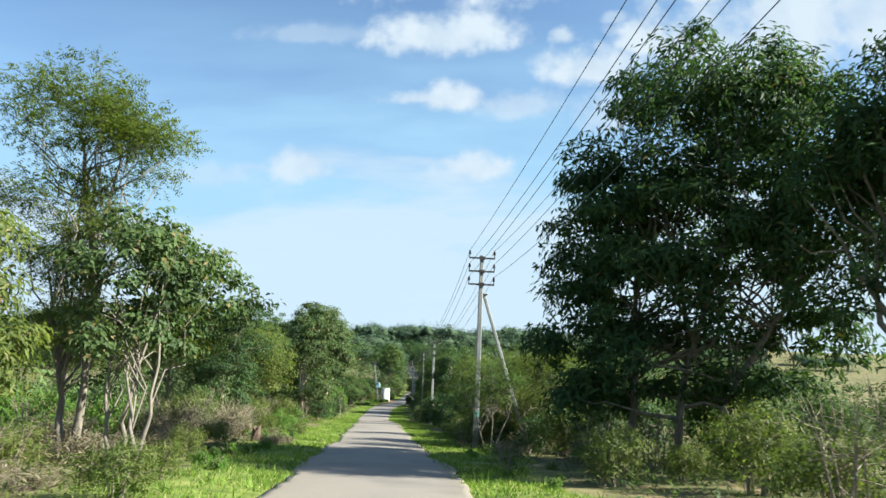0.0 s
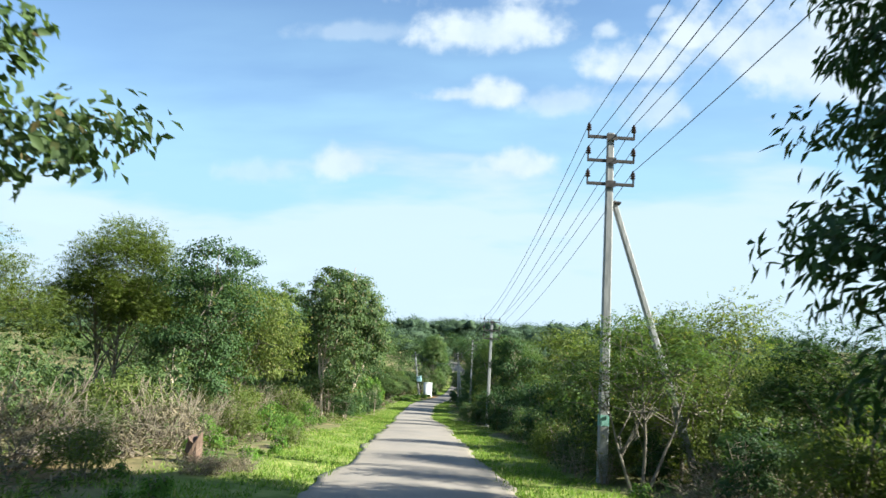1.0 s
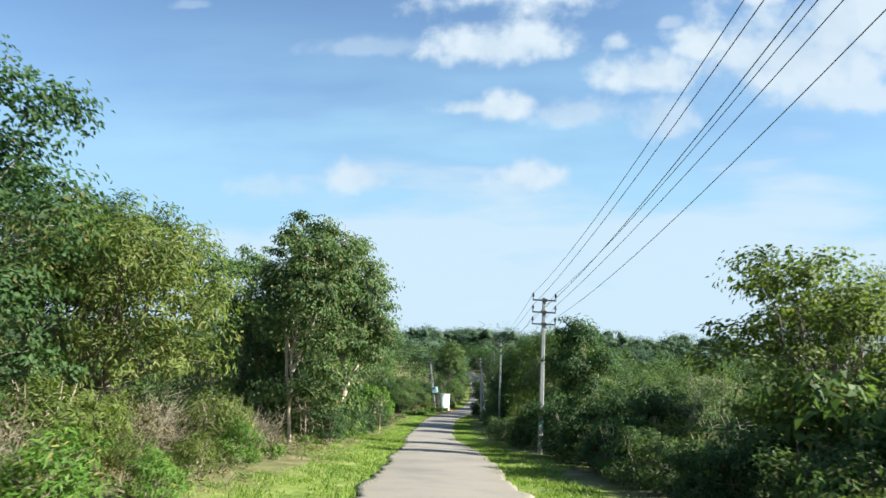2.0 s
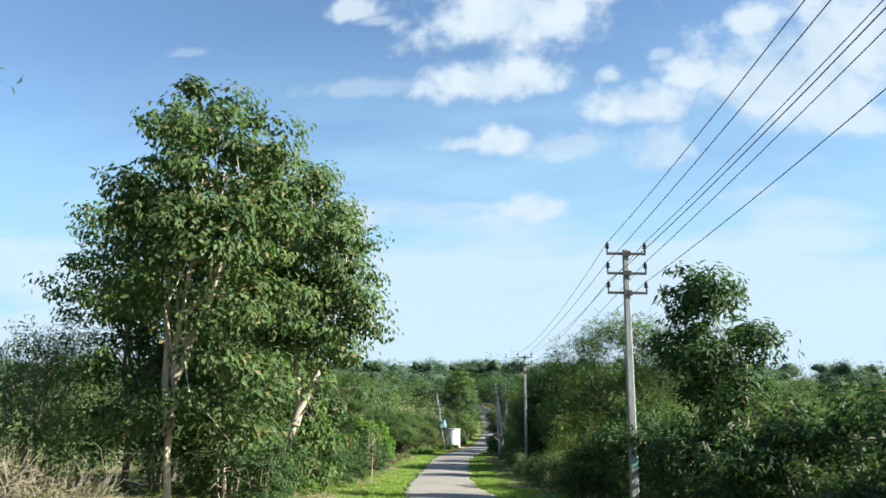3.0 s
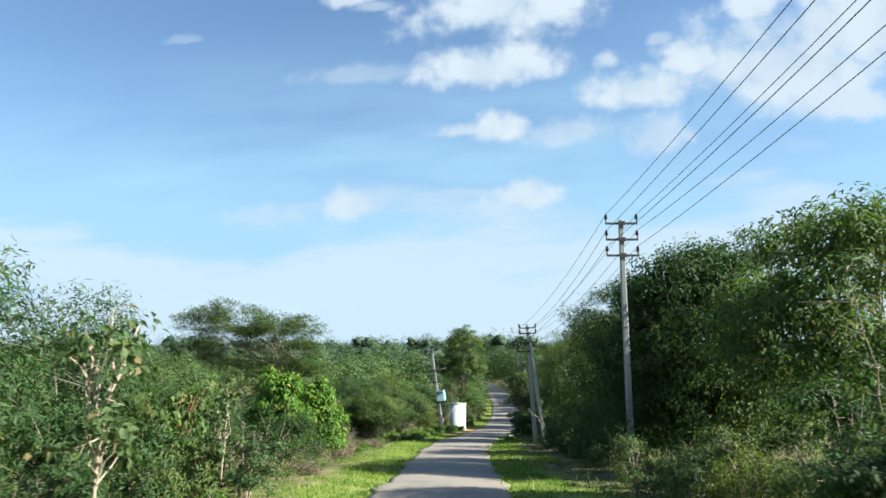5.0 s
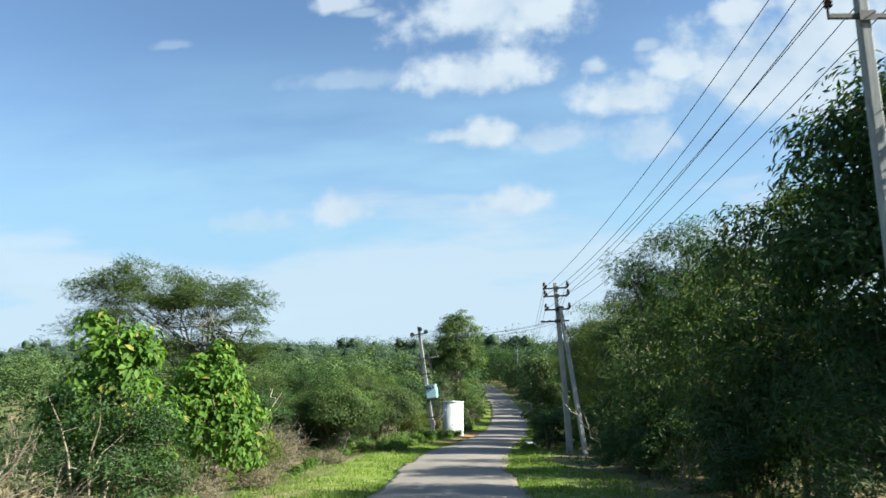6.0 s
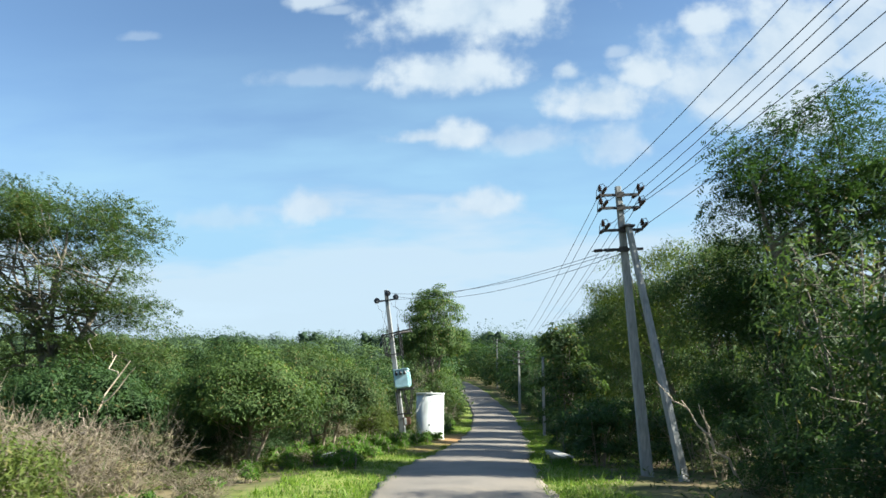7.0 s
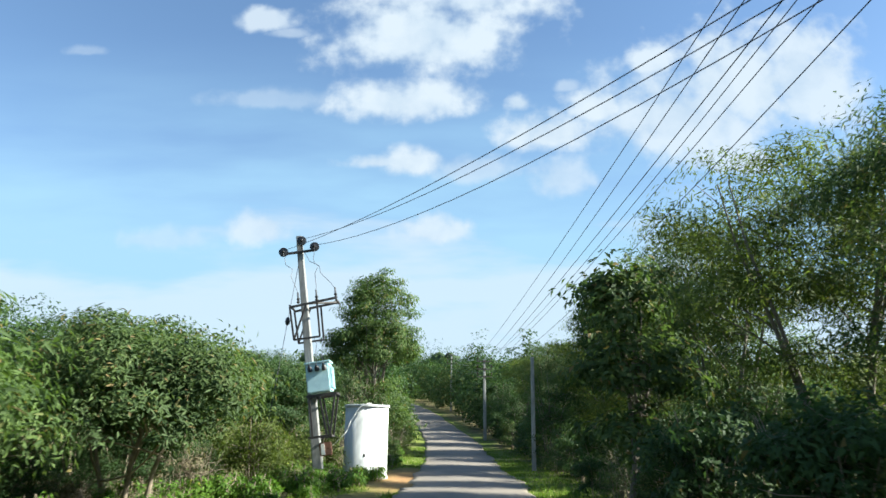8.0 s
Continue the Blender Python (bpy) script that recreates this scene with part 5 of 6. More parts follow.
# ---------------------------------------------------------------- shrubs, built once a kind and repeated
def shrub_kind(seed, name, w, h, kind, size, leaf, bark, label, n=105, per=25, droop=0.25, group="roadside shrubs", category="shrub", spread=0.26, branches=26):
    rng = np.random.default_rng(seed)
    blobs = [(0, 0, h * 0.52, w * 0.72, w * 0.72, h * 0.44)]
    blobs.append((0, 0, h * 0.24, w * 0.85, w * 0.85, h * 0.24))
    for _ in range(3):
        a = rng.uniform(0, 2 * np.pi)
        blobs.append((math.cos(a) * w * 0.5, math.sin(a) * w * 0.5, h * rng.uniform(0.3, 0.75), w * 0.45, w * 0.45, h * 0.3))
    stems = []
    for _ in range(5):
        a = rng.uniform(0, 2 * np.pi)
        stems.append([(0.15 * math.cos(a), 0.15 * math.sin(a), -0.15), (w * 0.25 * math.cos(a), w * 0.25 * math.sin(a), h * 0.45), (w * 0.5 * math.cos(a), w * 0.5 * math.sin(a), h * 0.85)])
    return make_tree(name, Vector((0, -40, 0)), blobs, stems, radius=0.035, n_clumps=n, per=per, spread=spread, kind=kind, size=size, bark=bark, leaf=leaf,
                     label=label, category=category, seed=seed, branches=branches, droop=droop, group=group, light=True)


def dry_brush_kind(seed, w, h, label):
    """A tangle of bare twigs with a few withered leaves."""
    rng = np.random.default_rng(seed)
    pieces = []
    for _ in range(52):
        a, r = rng.uniform(0, 2 * np.pi), rng.uniform(0.05, 0.4) * w
        b = a + rng.normal(0, 0.8)
        foot = np.array([r * math.cos(a), r * math.sin(a), -0.05])
        tip = foot + np.array([math.cos(b) * w * rng.uniform(0.2, 0.7), math.sin(b) * w * rng.uniform(0.2, 0.7), h * rng.uniform(0.35, 1.0)])
        line = wander(rng, foot, tip, 6, 0.06 * w)
        pieces.append(tube(line, np.linspace(rng.uniform(0.008, 0.02), 0.003, 6), 3))
        for _ in range(6):
            k = rng.integers(2, 6)
            q = line[k] + rng.normal(0, 0.22, 3) * np.array([1, 1, 0.8])
            pieces.append(tube(wander(rng, line[k - 1], q, 4, 0.03), np.linspace(0.006, 0.002, 4), 3))
    root = thing("dry_bush", Vector((0, -40, 0)), label, "dry bush", "dry bushes")
    v, f = join_arrays(pieces)
    part("brushwood", mesh_from("brushwood", v, f, TWIG), None, root)
    lv, lf, _ = foliage(rng, [(0, 0, h * 0.45, w * 0.6, w * 0.6, h * 0.4)], 90, 12, 0.2, "narrow", 0.14, 0.3, True)
    part("foliage", mesh_from("foliage", lv, lf, DRY_LEAF), None, root)
    return root


SHRUBS = {
    "olive": shrub_kind(51, "shrub", 1.15, 1.9, "narrow", 0.17, LEAF_OLIVE, TWIG, "rounded olive green shrub with fine leaves"),
    "mid": shrub_kind(52, "shrub", 1.25, 2.3, "broad", 0.15, LEAF_MID, TWIG, "bushy mid green shrub with small leaves"),
    "dark": shrub_kind(53, "shrub", 1.45, 2.7, "broad", 0.16, LEAF_DARK, TWIG, "dense dark green roadside shrub", n=130),
    "grey": shrub_kind(54, "thorn_shrub", 1.3, 2.4, "feather", 0.17, LEAF_GREY, TWIG, "feathery grey-green thorn shrub", n=90, per=8),
    "light": shrub_kind(55, "leafy_bush", 0.95, 1.5, "long", 0.18, LEAF_LIGHT, TWIG, "bright yellow-green leafy bush", n=80),
    "tall": shrub_kind(56, "tall_shrub", 1.7, 4.4, "long", 0.17, LEAF_MID, BARK_GREY, "tall leafy green shrub of tree height", n=190, spread=0.34, branches=40),
    "talldark": shrub_kind(57, "tall_shrub", 1.9, 4.8, "long", 0.17, LEAF_DARK, BARK_GREY, "tall dark green thicket shrub", n=240, spread=0.36, branches=40),
    "weed": shrub_kind(58, "weed", 0.42, 0.75, "broad", 0.12, LEAF_LIGHT, TWIG, "low leafy green weed on the verge", n=34, per=16, group="verge weeds", category="weed", spread=0.13, branches=10),
    "leafy": shrub_kind(63, "leafy_shrub", 1.2, 2.6, "broad", 0.24, LEAF_FRESH, BARK_RED, "loose green shrub with large drooping leaves", n=120, per=14, droop=0.7, spread=0.3),
    "fine": shrub_kind(64, "thorn_shrub", 1.6, 2.6, "broad", 0.075, LEAF_DARK, TWIG, "dense dark green thorn shrub with tiny leaves", n=190, per=60, droop=0.1, spread=0.30, branches=14),
    "dry": dry_brush_kind(59, 1.3, 1.5, "tangled leafless brown dry bush"),
    "drylow": dry_brush_kind(60, 1.2, 0.8, "low matted dead brown brushwood"),
}
first_use = {k: True for k in SHRUBS}
plant_rng = np.random.default_rng(77)


def plant(kind, y, d, scale=1.0, x=None):
    """One shrub at the place d metres right of the lane's middle line."""
    px = float(road_x(y)) + d if x is None else x
    m = Matrix.Translation((px, y, float(ground_z(px, y)) - 0.04)) @ Matrix.Rotation(plant_rng.uniform(0, 6.28), 4, "Z") @ Matrix.Diagonal((scale * plant_rng.uniform(0.9, 1.15), scale * plant_rng.uniform(0.9, 1.15), scale * plant_rng.uniform(0.88, 1.12), 1))
    if first_use[kind]:
        first_use[kind] = False
        SHRUBS[kind].matrix_world = m
        return SHRUBS[kind]
    first = SHRUBS[kind]
    made = copy_thing(first, Matrix.Identity(4))
    made.matrix_basis = m
    return made


def hedge(kinds, y0, y1, step, d0, d1, s0, s1):
    """Shrubs of mixed kinds along the lane between two distances from its middle line."""
    y = y0
    while y < y1:
        plant(kinds[plant_rng.integers(len(kinds))], y + plant_rng.uniform(-0.3, 0.3) * step, plant_rng.uniform(d0, d1), plant_rng.uniform(s0, s1))
        y += step * plant_rng.uniform(0.75, 1.25)


# left of the lane
hedge(["drylow", "dry", "drylow"], 22, 48, 1.7, -11.0, -5.6, 0.8, 1.2)
hedge(["olive", "grey"], 24, 48, 4.0, -10.5, -6.5, 0.4, 0.7)
hedge(["olive", "mid", "grey"], 30, 50, 2.8, -19, -12.5, 0.8, 1.35)
hedge(["dry", "olive", "dry", "dry"], 45, 63, 1.3, -8.4, -5.6, 0.8, 1.2)
hedge(["mid", "olive", "olive", "tall"], 44, 66, 2.0, -12.5, -8.0, 0.8, 1.15)
hedge(["leafy", "dark", "grey", "mid"], 69, 81, 1.6, -6.4, -5.0, 0.8, 1.1)
hedge(["leafy", "dark", "grey", "mid"], 81, 99, 1.6, -6.2, -4.9, 0.35, 0.6)
hedge(["talldark", "leafy", "tall"], 73, 83, 1.6, -7.6, -6.2, 0.8, 1.1)
hedge(["dark", "leafy", "mid"], 90, 99, 1.4, -9.0, -6.4, 0.6, 0.95)
hedge(["leafy", "talldark"], 83, 91, 1.6, -13.0, -9.6, 0.8, 1.1)
hedge(["olive", "mid", "light"], 36, 47, 1.6, -13.0, -8.5, 0.8, 1.2)
hedge(["weed"], 136, 144.5, 0.7, -4.9, -3.2, 0.5, 0.9)
hedge(["dry", "olive", "weed"], 137, 148, 0.9, -6.4, -4.6, 0.6, 0.95)
hedge(["tall", "tall", "talldark"], 69, 101, 2.4, -12.0, -8.0, 0.85, 1.2)
hedge(["weed", "leafy", "dark"], 66, 99, 1.7, -5.2, -4.3, 0.4, 0.7)
# the dark fine shrubs are filler for the shadowed gaps in the brush
hedge(["dry", "fine", "drylow", "fine"], 99, 108, 1.0, -9.0, -6.0, 0.9, 1.4)
hedge(["grey", "fine", "fine"], 99, 126, 2.2, -16, -10.5, 0.8, 1.2)
hedge(["drylow", "olive", "dry", "weed"], 112, 124, 1.5, -8.5, -5.6, 0.5, 0.8)
hedge(["weed", "drylow", "weed", "weed"], 100, 142, 1.1, -5.8, -4.2, 0.4, 0.7)
hedge(["drylow", "dry", "fine"], 128, 138, 1.6, -7.8, -6.4, 0.6, 0.9)
hedge(["dry", "drylow", "olive"], 141, 152, 1.4, -6.5, -4.8, 0.7, 1.0)
hedge(["mid", "tall", "dark"], 148, 178, 2.1, -9.5, -5.0, 0.8, 1.2)
hedge(["weed", "light"], 152, 166, 1.4, -3.6, -2.8, 0.5, 0.9)
hedge(["olive", "weed", "light", "weed"], 43, 62, 1.5, -6.0, -4.5, 0.4, 0.75)
hedge(["dry", "drylow"], 112, 123, 1.4, -10.0, -6.5, 0.8, 1.2)
hedge(["fine", "fine", "grey"], 116, 127, 1.8, -13.5, -9.5, 0.8, 1.1)
hedge(["weed", "olive", "weed", "drylow", "weed"], 22, 46, 0.75, -5.2, -3.0, 0.3, 0.6)
# right of the lane
hedge(["weed", "weed", "grey"], 26, 44, 0.9, 2.8, 4.4, 0.28, 0.5)
hedge(["olive", "olive", "grey"], 21, 31, 1.1, 6.5, 11.0, 0.7, 1.1)
hedge(["grey", "olive", "mid"], 33, 41, 1.8, 5.4, 8.5, 0.5, 0.8)
# dark kinds chosen here as the shade beside the big tree
hedge(["dark", "mid", "grey", "dark"], 37.5, 44, 0.6, 4.7, 9.5, 0.35, 0.6)
hedge(["fine"], 117, 124, 4.0, 5.2, 5.8, 0.6, 0.8)
hedge(["olive", "weed", "drylow", "weed", "grey"], 26, 40, 1.1, 4.4, 7.0, 0.5, 0.9)
# dark kinds again in place of tree shade
hedge(["dark", "mid", "dark"], 24, 44, 2.8, 8.5, 14, 0.7, 1.0)
hedge(["olive", "leafy", "dark"], 44, 62, 1.4, 5.4, 7.4, 0.8, 1.05)
hedge(["mid", "olive", "dark"], 46, 60, 2.0, 8.0, 11.5, 0.75, 1.0)
hedge(["dark", "mid", "talldark", "tall"], 60, 72, 2.0, 8.0, 11.5, 0.75, 1.0)
hedge(["mid", "dark", "dark"], 62, 70, 1.3, 5.6, 7.0, 0.85, 1.05)
hedge(["mid", "dark", "dark"], 72.5, 84, 1.3, 5.4, 6.8, 0.8, 1.1)
hedge(["tall", "dark", "talldark"], 73, 84, 2.1, 7.4, 11, 0.7, 0.95)
hedge(["mid", "dark", "olive"], 94, 104, 1.8, 7.0, 11, 0.7, 0.95)
hedge(["olive", "grey", "mid", "dry"], 85, 102, 1.3, 5.4, 7.0, 0.5, 0.8)
hedge(["weed", "dark", "mid"], 44, 103, 2.2, 4.4, 5.2, 0.4, 0.65)
hedge(["talldark", "dark", "tall"], 106, 127, 2.6, 6.6, 9.2, 0.8, 1.1)
hedge(["dark", "talldark", "grey", "dark"], 105, 118, 1.2, 5.2, 6.4, 0.55, 0.85)
hedge(["dark", "grey", "drylow"], 112, 125, 1.4, 5.2, 6.4, 0.4, 0.6)
hedge(["talldark", "tall"], 139, 178, 3.0, 9.0, 12.5, 0.8, 1.05)
hedge(["dark", "mid", "grey"], 128, 176, 1.3, 3.3, 4.4, 0.45, 0.75)
hedge(["talldark", "dark"], 152, 186, 2.0, 3.6, 4.8, 0.7, 0.95)
hedge(["talldark", "dark", "talldark"], 128, 176, 2.6, 6.4, 8.0, 0.6, 0.85)
hedge(["dark", "mid", "grey"], 127, 136, 1.3, 4.6, 6.0, 0.5, 0.75)


# a row of layered acacias with gaps of sun between them
def acacia_kind(seed, leaf, label):
    rng = np.random.default_rng(seed)
    blobs = [(0, 0, 6.3, 2.3, 1.5, 0.75), (-1.5, 0.2, 5.2, 1.6, 1.2, 0.65), (1.6, -0.2, 5.3, 1.7, 1.2, 0.65), (-1.0, 0, 3.9, 1.8, 1.3, 0.65), (1.2, 0.2, 3.7, 1.7, 1.3, 0.7), (-1.6, 0.1, 2.7, 1.5, 1.2, 0.7), (0.4, 0, 2.2, 1.8, 1.3, 0.7), (0.3, 0.2, 4.6, 1.9, 1.4, 0.8), (-0.4, -0.1, 5.5, 1.6, 1.3, 0.7), (-0.5, 0, 1.2, 1.8, 1.4, 0.7)]
    stems = []
    for k in range(5):
        a = rng.uniform(0, 2 * np.pi)
        stems.append([(0.25 * math.cos(a), 0.25 * math.sin(a), -0.2), (0.7 * math.cos(a), 0.5 * math.sin(a), 2.2), (1.5 * math.cos(a), 0.8 * math.sin(a), 4.4), (1.9 * math.cos(a), 0.9 * math.sin(a), 6.2)])
    return make_tree("acacia", Vector((0, -40, 0)), blobs, stems, radius=0.07, n_clumps=520, per=72, spread=0.55, pad=0.45, kind="narrow", size=0.15, bark=BARK_GREY, leaf=leaf,
                     label=label, category="tree", seed=seed, branches=16, droop=0.2, group="row of acacias", light=True)


ACACIAS = [acacia_kind(91, LEAF_MID, "layered mid green acacia on several thin stems"), acacia_kind(92, LEAF_OLIVE, "layered olive green acacia on several thin stems")]
row_y, count = 132.4, 0
while row_y < 178:
    px = float(road_x(row_y)) + (8.4, 7.9, 7.4, 7.1)[min(count, 3)] + plant_rng.uniform(-0.4, 0.5)
    sc = (1.04, 1.06, 0.98, 0.88)[min(count, 3)] * plant_rng.uniform(0.9, 1.12)
    m = Matrix.Translation((px, row_y, float(ground_z(px, row_y)) - 0.04)) @ Matrix.Rotation(plant_rng.uniform(-0.3, 0.3) + (math.pi if count % 3 == 1 else 0), 4, "Z") @ Matrix.Diagonal((sc, sc, sc * plant_rng.uniform(0.9, 1.08), 1))
    first = ACACIAS[(count * 2 + count // 3) % 2]
    if count < 2:
        ACACIAS[count].matrix_world = m
    else:
        made = copy_thing(first, Matrix.Identity(4))
        made.matrix_basis = m
    row_y += plant_rng.uniform(4.3, 5.4)
    count += 1


hedge(["weed"], 126, 143.5, 0.34, -6.0, -2.7, 0.55, 0.95)
hedge(["weed"], 143.2, 144.6, 0.2, -3.7, -2.6, 0.5, 0.75)
hedge(["grey", "dark", "weed"], 136.0, 139.6, 0.7, 2.4, 3.4, 0.36, 0.5)
hedge(["mid", "olive", "dark", "grey"], 148, 178, 1.3, -4.8, -3.0, 0.5, 0.85)
for k in range(8):
    plant("weed", plant_rng.uniform(126.5, 131.5), plant_rng.uniform(-3.7, -2.9), plant_rng.uniform(0.4, 0.8))
for k in range(10):
    plant("weed", plant_rng.uniform(128.0, 134.0), plant_rng.uniform(2.1, 2.7), plant_rng.uniform(0.3, 0.5))


# dark bushes close behind the narrow verge, dry tangle and thorn domes across the lane
hedge(["leafy", "olive", "mid"], 42.5, 50, 0.9, 4.0, 4.8, 0.45, 0.7)
hedge(["dark", "dark", "mid"], 50, 71, 1.5, 4.5, 5.3, 0.5, 0.75)
hedge(["leafy", "olive"], 45, 52, 1.2, 6.0, 8.5, 0.7, 0.95)
hedge(["dry"], 119, 127, 0.7, -11.0, -7.5, 0.8, 1.3)
# low dark shrubs added inside the domes' hollows, in place of deep shade
hedge(["fine"], 126, 141, 0.8, -10.0, -6.4, 0.5, 0.75)
hedge(["fine"], 128, 142, 1.6, -13.5, -9.5, 0.8, 1.1)


# crooked bleached limbs leaning out of the thicket
def bleached_branch(x, y, reach, height, seed):
    rng = np.random.default_rng(seed)
    main = wander(rng, (0, 0, -0.1), (reach, 0.2, height), 9, 0.10)
    pieces = [tube(main, np.linspace(0.035, 0.012, 9), 6)]
    for k in (4, 5, 7):
        q = main[k] + np.array([rng.normal(0, 0.35), rng.normal(0, 0.2), rng.uniform(0.3, 0.8)])
        pieces.append(tube(wander(rng, main[k], q, 6, 0.06), np.linspace(0.018, 0.006, 6), 5))
    v, f = join_arrays(pieces)
    root = thing("bare_branch", pole_at(x, y), "crooked bleached leafless branch leaning out of the thicket", "branch", "bleached branches")
    part("limb", mesh_from("limb", v, f, BARK_PALE, True), None, root)


for x, y, reach, height, seed in ((-12.2, 122.4, -1.2, 1.7, 1), (-10.6, 122.8, 1.3, 2.5, 2), (-11.6, 121.6, 0.5, 1.9, 3), (-26.4, 122.6, 1.6, 2.6, 4)):
    bleached_branch(x, y, reach, height, seed)


# tall dead stalks above the mounded bush
def dead_stalks(x, y, n, height, seed):
    rng = np.random.default_rng(seed)
    pieces = []
    for _ in range(n):
        foot = np.array([rng.normal(0, 0.35), rng.normal(0, 0.35), 0])
        tip = foot + np.array([rng.normal(0, 0.25), rng.normal(0, 0.25), height * rng.uniform(0.7, 1.0)])
        line = wander(rng, foot, tip, 9, 0.05)
        pieces.append(tube(line, np.linspace(0.02, 0.005, 9), 4))
        for k in range(4, 9):
            for _ in range(3):
                q = line[k] + np.array([rng.normal(0, 0.22), rng.normal(0, 0.22), rng.uniform(0.05, 0.3)])
                pieces.append(tube(wander(rng, line[k], q, 3, 0.02), [0.006, 0.005, 0.003], 4))
    v, f = join_arrays(pieces)
    root = thing("dry_cane_clump", pole_at(x, y), "tall thin leafless dead stalks standing above bushes", "dry plant", "dead stalks")
    part("cane", mesh_from("cane", v, f, TWIG), None, root)


dead_stalks(-3.9, 92.5, 6, 7.0, 3)
dead_stalks(-5.6, 92.0, 3, 5.6, 4)
dead_stalks(-7.0, 93.0, 3, 5.2, 5)

for x, y, h, sd in ((-16.9, 88.8, 2.9, 6), (-19.2, 96.5, 2.4, 7), (-12.6, 44.5, 2.6, 8)):
    tree("sapling", x, y, [(0, 0, h * 0.78, 0.42, 0.42, h * 0.22), (0.1, 0, h * 0.5, 0.4, 0.4, h * 0.16)], [[(0, 0, -0.1), (0.06, 0, h * 0.5), (0.02, 0, h)]], radius=0.028, n_clumps=26, per=14, spread=0.16,
         kind="broad", size=0.13, bark=BARK_PALE, leaf=LEAF_MID, seed=sd, branches=14, category="sapling", label="thin pale-stemmed sapling with sparse leaves", group="saplings")

# tree stump on the verge
root = thing("tree_stump", pole_at(-9.15, 39.3), "short broken dark brown tree stump in grass", "stump")
rng = np.random.default_rng(9)
bm = revolve([(0.24, -0.1), (0.19, 0.05), (0.16, 0.2), (0.155, 0.38), (0.15, 0.46)], 14)
for v in bm.verts:
    v.co.x += rng.normal(0, 0.012)
    v.co.y += rng.normal(0, 0.012)
    if v.co.z > 0.4:
        v.co.z += rng.uniform(-0.14, 0.14)
part("wood", bm, STUMP_RED, root)
# fallen branch
root = thing("fallen_branch", pole_at(-12.0, 37.6, 0.06), "bare forked fallen branch lying on dry ground", "branch")
pieces = [tube(wander(rng, (-1.2, 0, 0.0), (0.9, 0.3, 0.12), 9, 0.06), np.linspace(0.06, 0.03, 9), 6), tube(wander(rng, (0.3, 0.2, 0.1), (1.5, 0.5, 0.7), 7, 0.05), np.linspace(0.035, 0.01, 7), 5),
          tube(wander(rng, (0.8, 0.3, 0.12), (1.9, 0.1, 0.35), 7, 0.05), np.linspace(0.03, 0.01, 7), 5)]
v, f = join_arrays(pieces)
part("limb", mesh_from("limb", v, f, BARK_PALE, True), None, root)


# ---------------------------------------------------------------- grass and woods (uncounted growth)
def grass():
    rng = np.random.default_rng(21)
    cs = []
    for side in (-1, 1):
        n = 38000
        y = 14 + (165 - 14) * rng.uniform(0, 1, n) ** 0.95
        reach = 2.4 + 0.8 * np.sin(y * 0.4) + (0.5 if side < 0 else 0.0)
        d = side * (HALF - 0.14 + reach * rng.uniform(0, 1, n) ** 1.15)
        bare = (np.hypot((d + 2.0) / 1.1, (y - 146) / 7.5) < 0.9) | (np.hypot((d + 2.4) / 0.8, (y - 136.5) / 3.5) < 0.8)
        y, d = y[~bare], d[~bare]
        x = road_x(y) + d
        tuft = np.sin(x * 2.3 + 0.7 * y) * np.sin(y * 1.1 - x) + 0.6 * np.sin(y * 2.9 + 1.7 * x) + rng.normal(0, 0.55, len(x))
        x, y = x[tuft > -0.45], y[tuft > -0.45]
        cs.append(np.stack([x, y, ground_z(x, y)], -1))
    c = np.concatenate(cs)
    n = len(c)
    b = np.repeat(c, 3, 0) + rng.normal(0, 0.05, (n * 3, 3)) * np.array([1, 1, 0])
    m = len(b)
    h = np.repeat(rng.uniform(0.03, 0.10, n) * (1 + 1.4 * (rng.uniform(0, 1, n) > 0.93)), 3) * rng.uniform(0.7, 1.2, m)
    a = rng.uniform(0, 2 * np.pi, m)
    side = np.stack([np.cos(a), np.sin(a), np.zeros(m)], -1) * 0.013
    lean = rng.normal(0, 0.5, (m, 3)) * h[:, None]
    lean[:, 2] = h
    v = np.stack([b - side, b + side, b + lean], 1).reshape(-1, 3)
    f = np.arange(m * 3).reshape(-1, 3)
    return tagged(new("verge_grass", mesh_from("verge_grass", v, f, GRASS_LEAF)), "short bright green grass along both verges", "grass", kind="stuff")


grass()


def undergrowth(name, seed, n, y0, y1, d0, d1, h0, h1, mat, label):
    """Low scrub that covers the soil between the bushes."""
    rng = np.random.default_rng(seed)
    y = rng.uniform(y0, y1, n)
    d = rng.uniform(d0, d1, n)
    x = road_x(y) + d
    patchy = np.sin(x * 0.8 + 0.3 * y) + np.sin(y * 0.55 - x * 0.35) + rng.normal(0, 0.8, n)
    x, y = x[patchy > -0.6], y[patchy > -0.6]
    c = np.stack([x, y, ground_z(x, y)], -1)
    k = 11
    h = np.repeat(rng.uniform(h0, h1, len(c)), k)
    q = np.repeat(c, k, 0) + rng.normal(0, 1, (len(c) * k, 3)) * np.stack([h * 0.5, h * 0.5, h * 0], -1)
    q[:, 2] += h * rng.uniform(0, 0.75, len(q))
    out = rng.normal(0, 0.5, q.shape) + np.array([0, 0, 0.9])
    v, f = leaves(rng, q, out, 0.2, 0.05, 0.0, 0.2, light=True)
    return tagged(new(name, mesh_from(name, v, f, mat)), label, "undergrowth", kind="stuff")


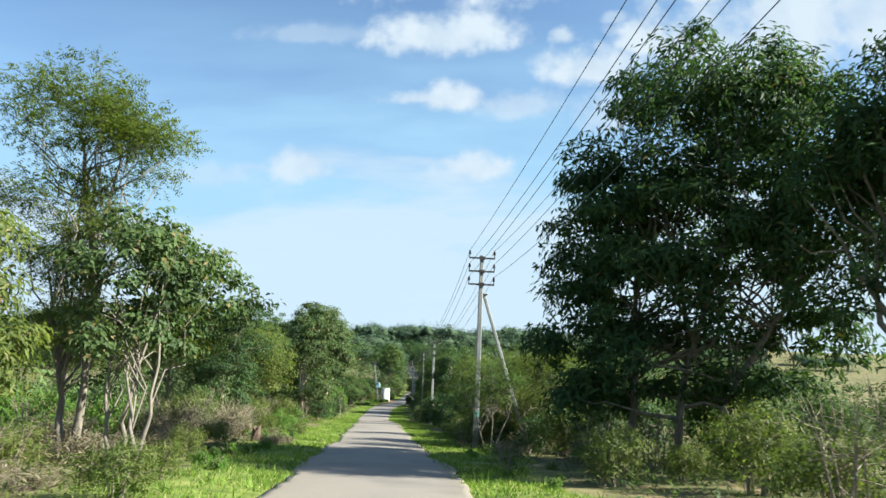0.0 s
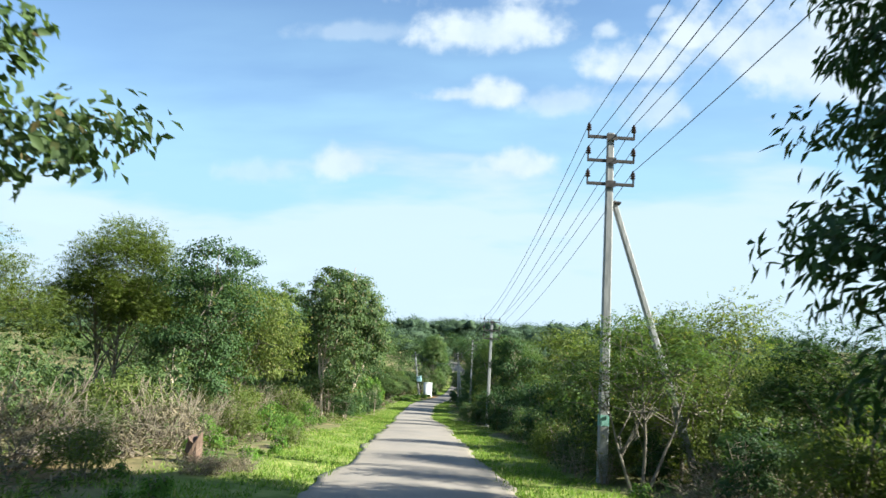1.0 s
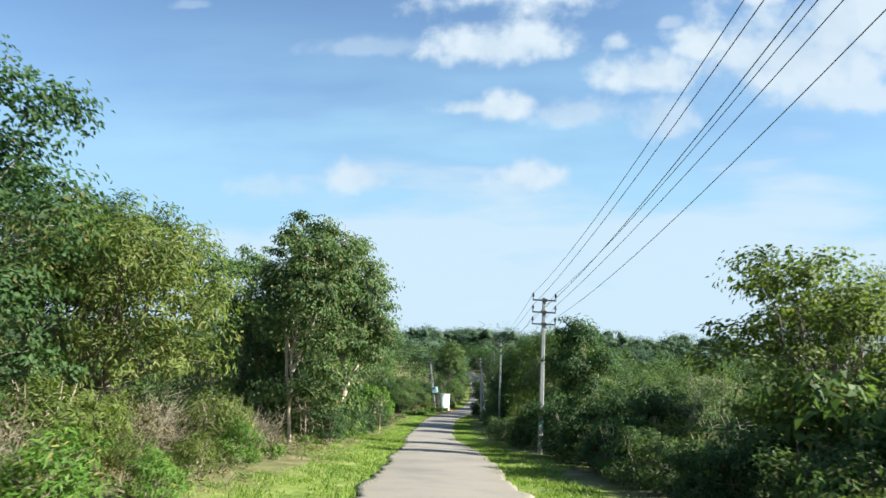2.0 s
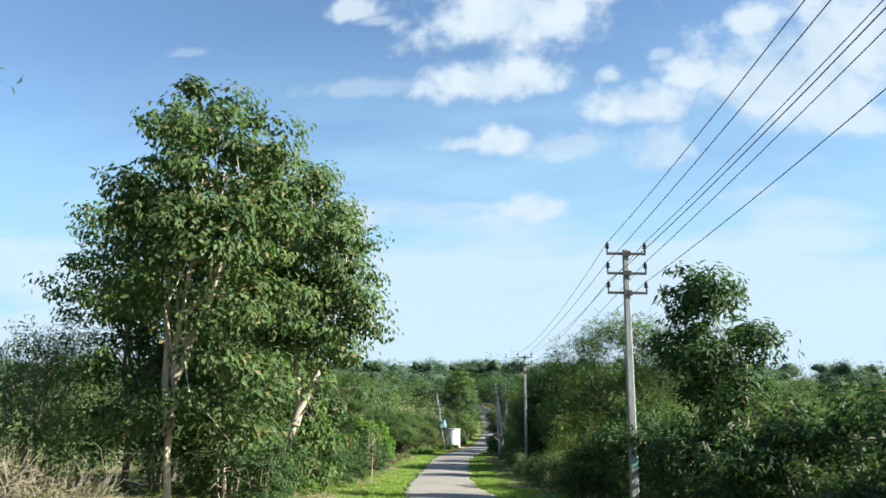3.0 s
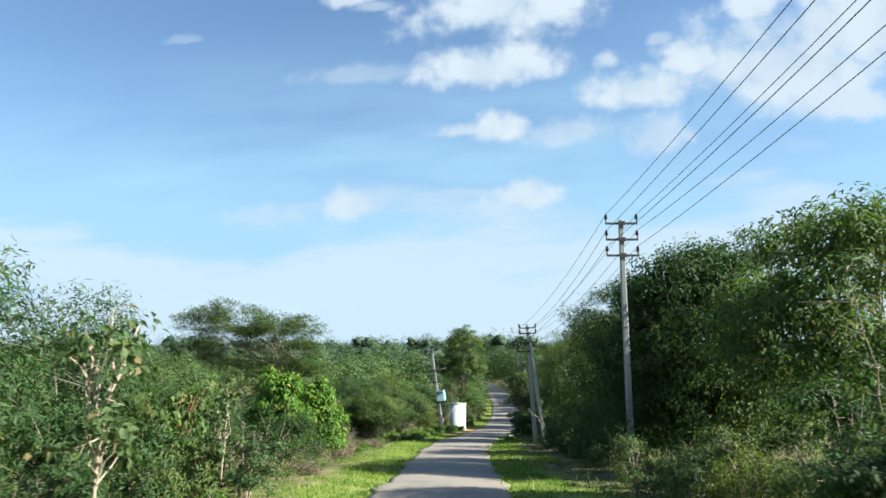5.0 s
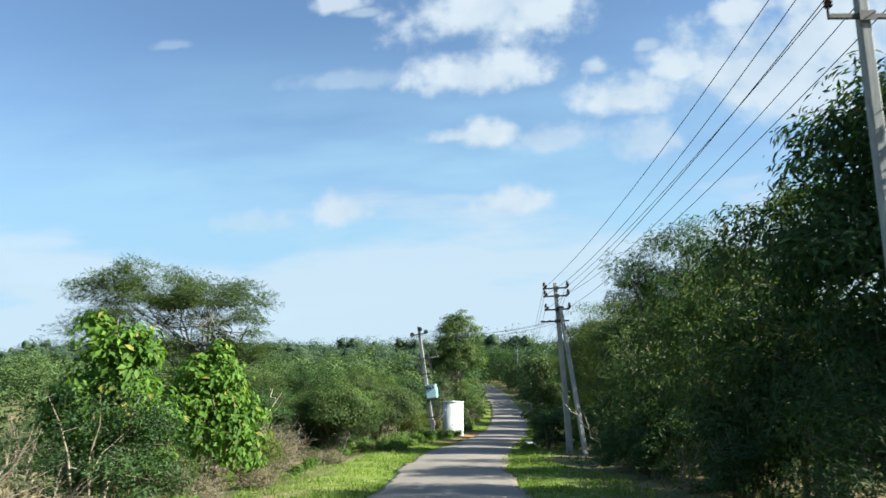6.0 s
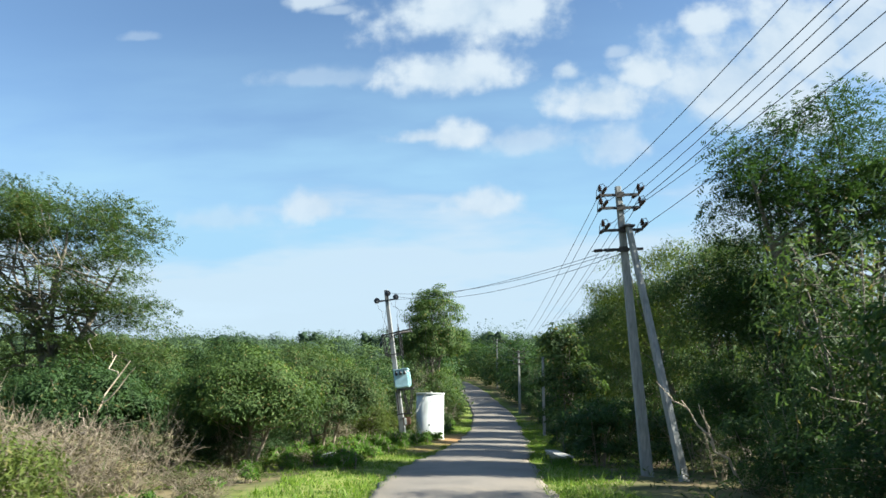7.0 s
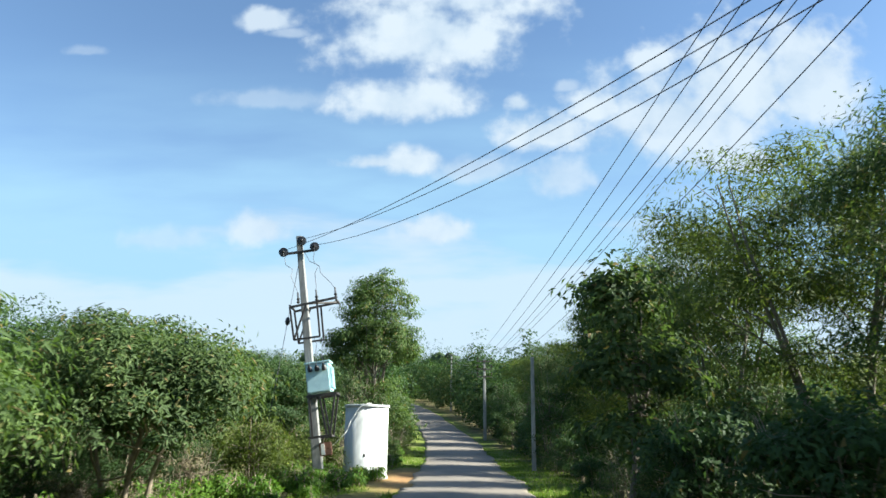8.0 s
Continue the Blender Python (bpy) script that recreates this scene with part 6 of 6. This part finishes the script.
undergrowth("undergrowth", 31, 4200, 16, 66, -20, -4.6, 0.2, 0.6, DRY_LEAF, "withered brown grass and brush on the ground")
undergrowth("undergrowth", 32, 3800, 16, 100, -20, -4.0, 0.15, 0.5, LEAF_OLIVE, "low olive green scrub covering the ground")
undergrowth("undergrowth", 33, 3600, 100, 176, -16, -4.2, 0.2, 0.5, LEAF_OLIVE, "low olive green scrub covering the ground")
undergrowth("undergrowth", 34, 5200, 16, 176, 3.8, 14, 0.2, 0.55, LEAF_MID, "low green scrub covering the ground")


def crown_core():
    """A coarse round body that fills the inside of a far crown."""
    bm = bmesh.new()
    bmesh.ops.create_icosphere(bm, subdivisions=2, radius=1.0)
    v = np.array([q.co[:] for q in bm.verts])
    f = np.array([[q.index for q in face.verts] for face in bm.faces])
    bm.free()
    return v, f


CORE_V, CORE_F = crown_core()


def woods(name, seed, places, label, size, per, clump=7, leaf=LEAF_FAR, filled=False):
    """Many small crowns with trunks, seen from afar, in one mesh."""
    rng = np.random.default_rng(seed)
    pieces_v, pieces_o, cores = [], [], []
    for x, y, z, w, h in places:
        blobs = [(x, y, z + h * 0.5, w, w, h * 0.5), (x, y, z + h * 0.2, w * 0.9, w * 0.9, h * 0.25)] + [(x + rng.normal(0, w * 0.5), y + rng.normal(0, w * 0.5), z + h * rng.uniform(0.3, 0.7), w * 0.6, w * 0.6, h * 0.3) for _ in range(2)]
        c, d = clumps_in(rng, blobs, per)
        pieces_v.append(np.repeat(c, clump, 0) + rng.uniform(-1, 1, (per * clump, 3)) * np.array([w * 0.2, w * 0.2, w * 0.1]))
        pieces_o.append(np.repeat(d, clump, 0))
        for bx, by, bz, bw, _, bh in blobs[:1] + blobs[2:] if filled else ():
            jag = rng.uniform(0.35, 1.0, (len(CORE_V), 1))
            cores.append((CORE_V * jag * np.array([bw * 0.68, bw * 0.68, bh * 0.7]) + np.array([bx, by, bz]), CORE_F))
    c, o = np.concatenate(pieces_v), np.concatenate(pieces_o)
    v, f = leaves(rng, c, o * 0.6, size, size * 0.7, 0.1, 0.5, light=True)
    v, f = join_arrays([(v, f)] + cores)
    return tagged(new(name, mesh_from(name, v, f, leaf)), label, "woodland", kind="stuff")


def scatter(seed, n, y0, y1, d0, d1, w0, w1, h0, h1):
    rng = np.random.default_rng(seed)
    out = []
    for _ in range(n):
        y = rng.uniform(y0, y1)
        d = rng.uniform(d0, d1)
        x = float(road_x(min(y, 500))) + d
        w = rng.uniform(w0, w1)
        out.append((x, y, float(ground_z(x, y)), w, rng.uniform(h0, h1) * (1.3 if rng.uniform() > 0.84 else 0.92)))
    return out


woods("scrub_woodland", 61, scatter(1, 200, 15, 175, -60, -14, 1.3, 2.8, 2.0, 4.6), "scrubby green woodland beyond the lane", 0.34, 36)
woods("scrub_woodland", 62, scatter(2, 190, 15, 178, 17, 60, 1.4, 2.8, 2.2, 4.6), "scrubby green woodland beyond the lane", 0.34, 36)
# extra scrub, added to keep the sun off the thicket's lane side
woods("scrub_woodland", 66, scatter(8, 90, 103, 178, 12, 17.5, 1.5, 2.6, 3.6, 5.6), "dense scrub added behind the roadside row to block the sun", 0.3, 46)
woods("lane_thicket", 65, scatter(6, 54, 178, 262, -8, -3.4, 1.3, 2.2, 3.6, 6.5) + scatter(7, 80, 178, 262, 3.6, 8.5, 1.3, 2.2, 4.6, 8.0), "dense green thicket along the climbing lane", 0.30, 90, 8, LEAF_DARK)
woods("lane_thicket", 68, scatter(11, 46, 167, 255, -4.8, -2.9, 1.0, 1.5, 2.2, 4.2) + scatter(12, 46, 180, 255, 3.1, 4.8, 1.0, 1.5, 3.0, 5.0), "leafy green bushes crowding the climbing lane", 0.26, 60, 7, LEAF_MID)
woods("hillside_woods", 63, scatter(3, 330, 176, 290, -120, -8, 1.8, 4.2, 3.0, 7.5) + scatter(4, 260, 176, 290, 7, 100, 1.8, 4.2, 3.0, 8.0), "dense green woods covering the rising hillside", 0.46, 46, 9)
woods("hillside_woods", 67, scatter(10, 300, 235, 335, -110, 110, 2.8, 5.5, 3.0, 5.5), "dense green woods covering the rising hillside", 0.5, 85, 9, LEAF_HILL_HAZY, True)
woods("hillside_woods", 64, scatter(5, 620, 285, 460, -230, 170, 3.6, 7.5, 5, 9.5), "dense dark green woods along the hill crest", 0.6, 90, 9, LEAF_HILL_HAZY, True)
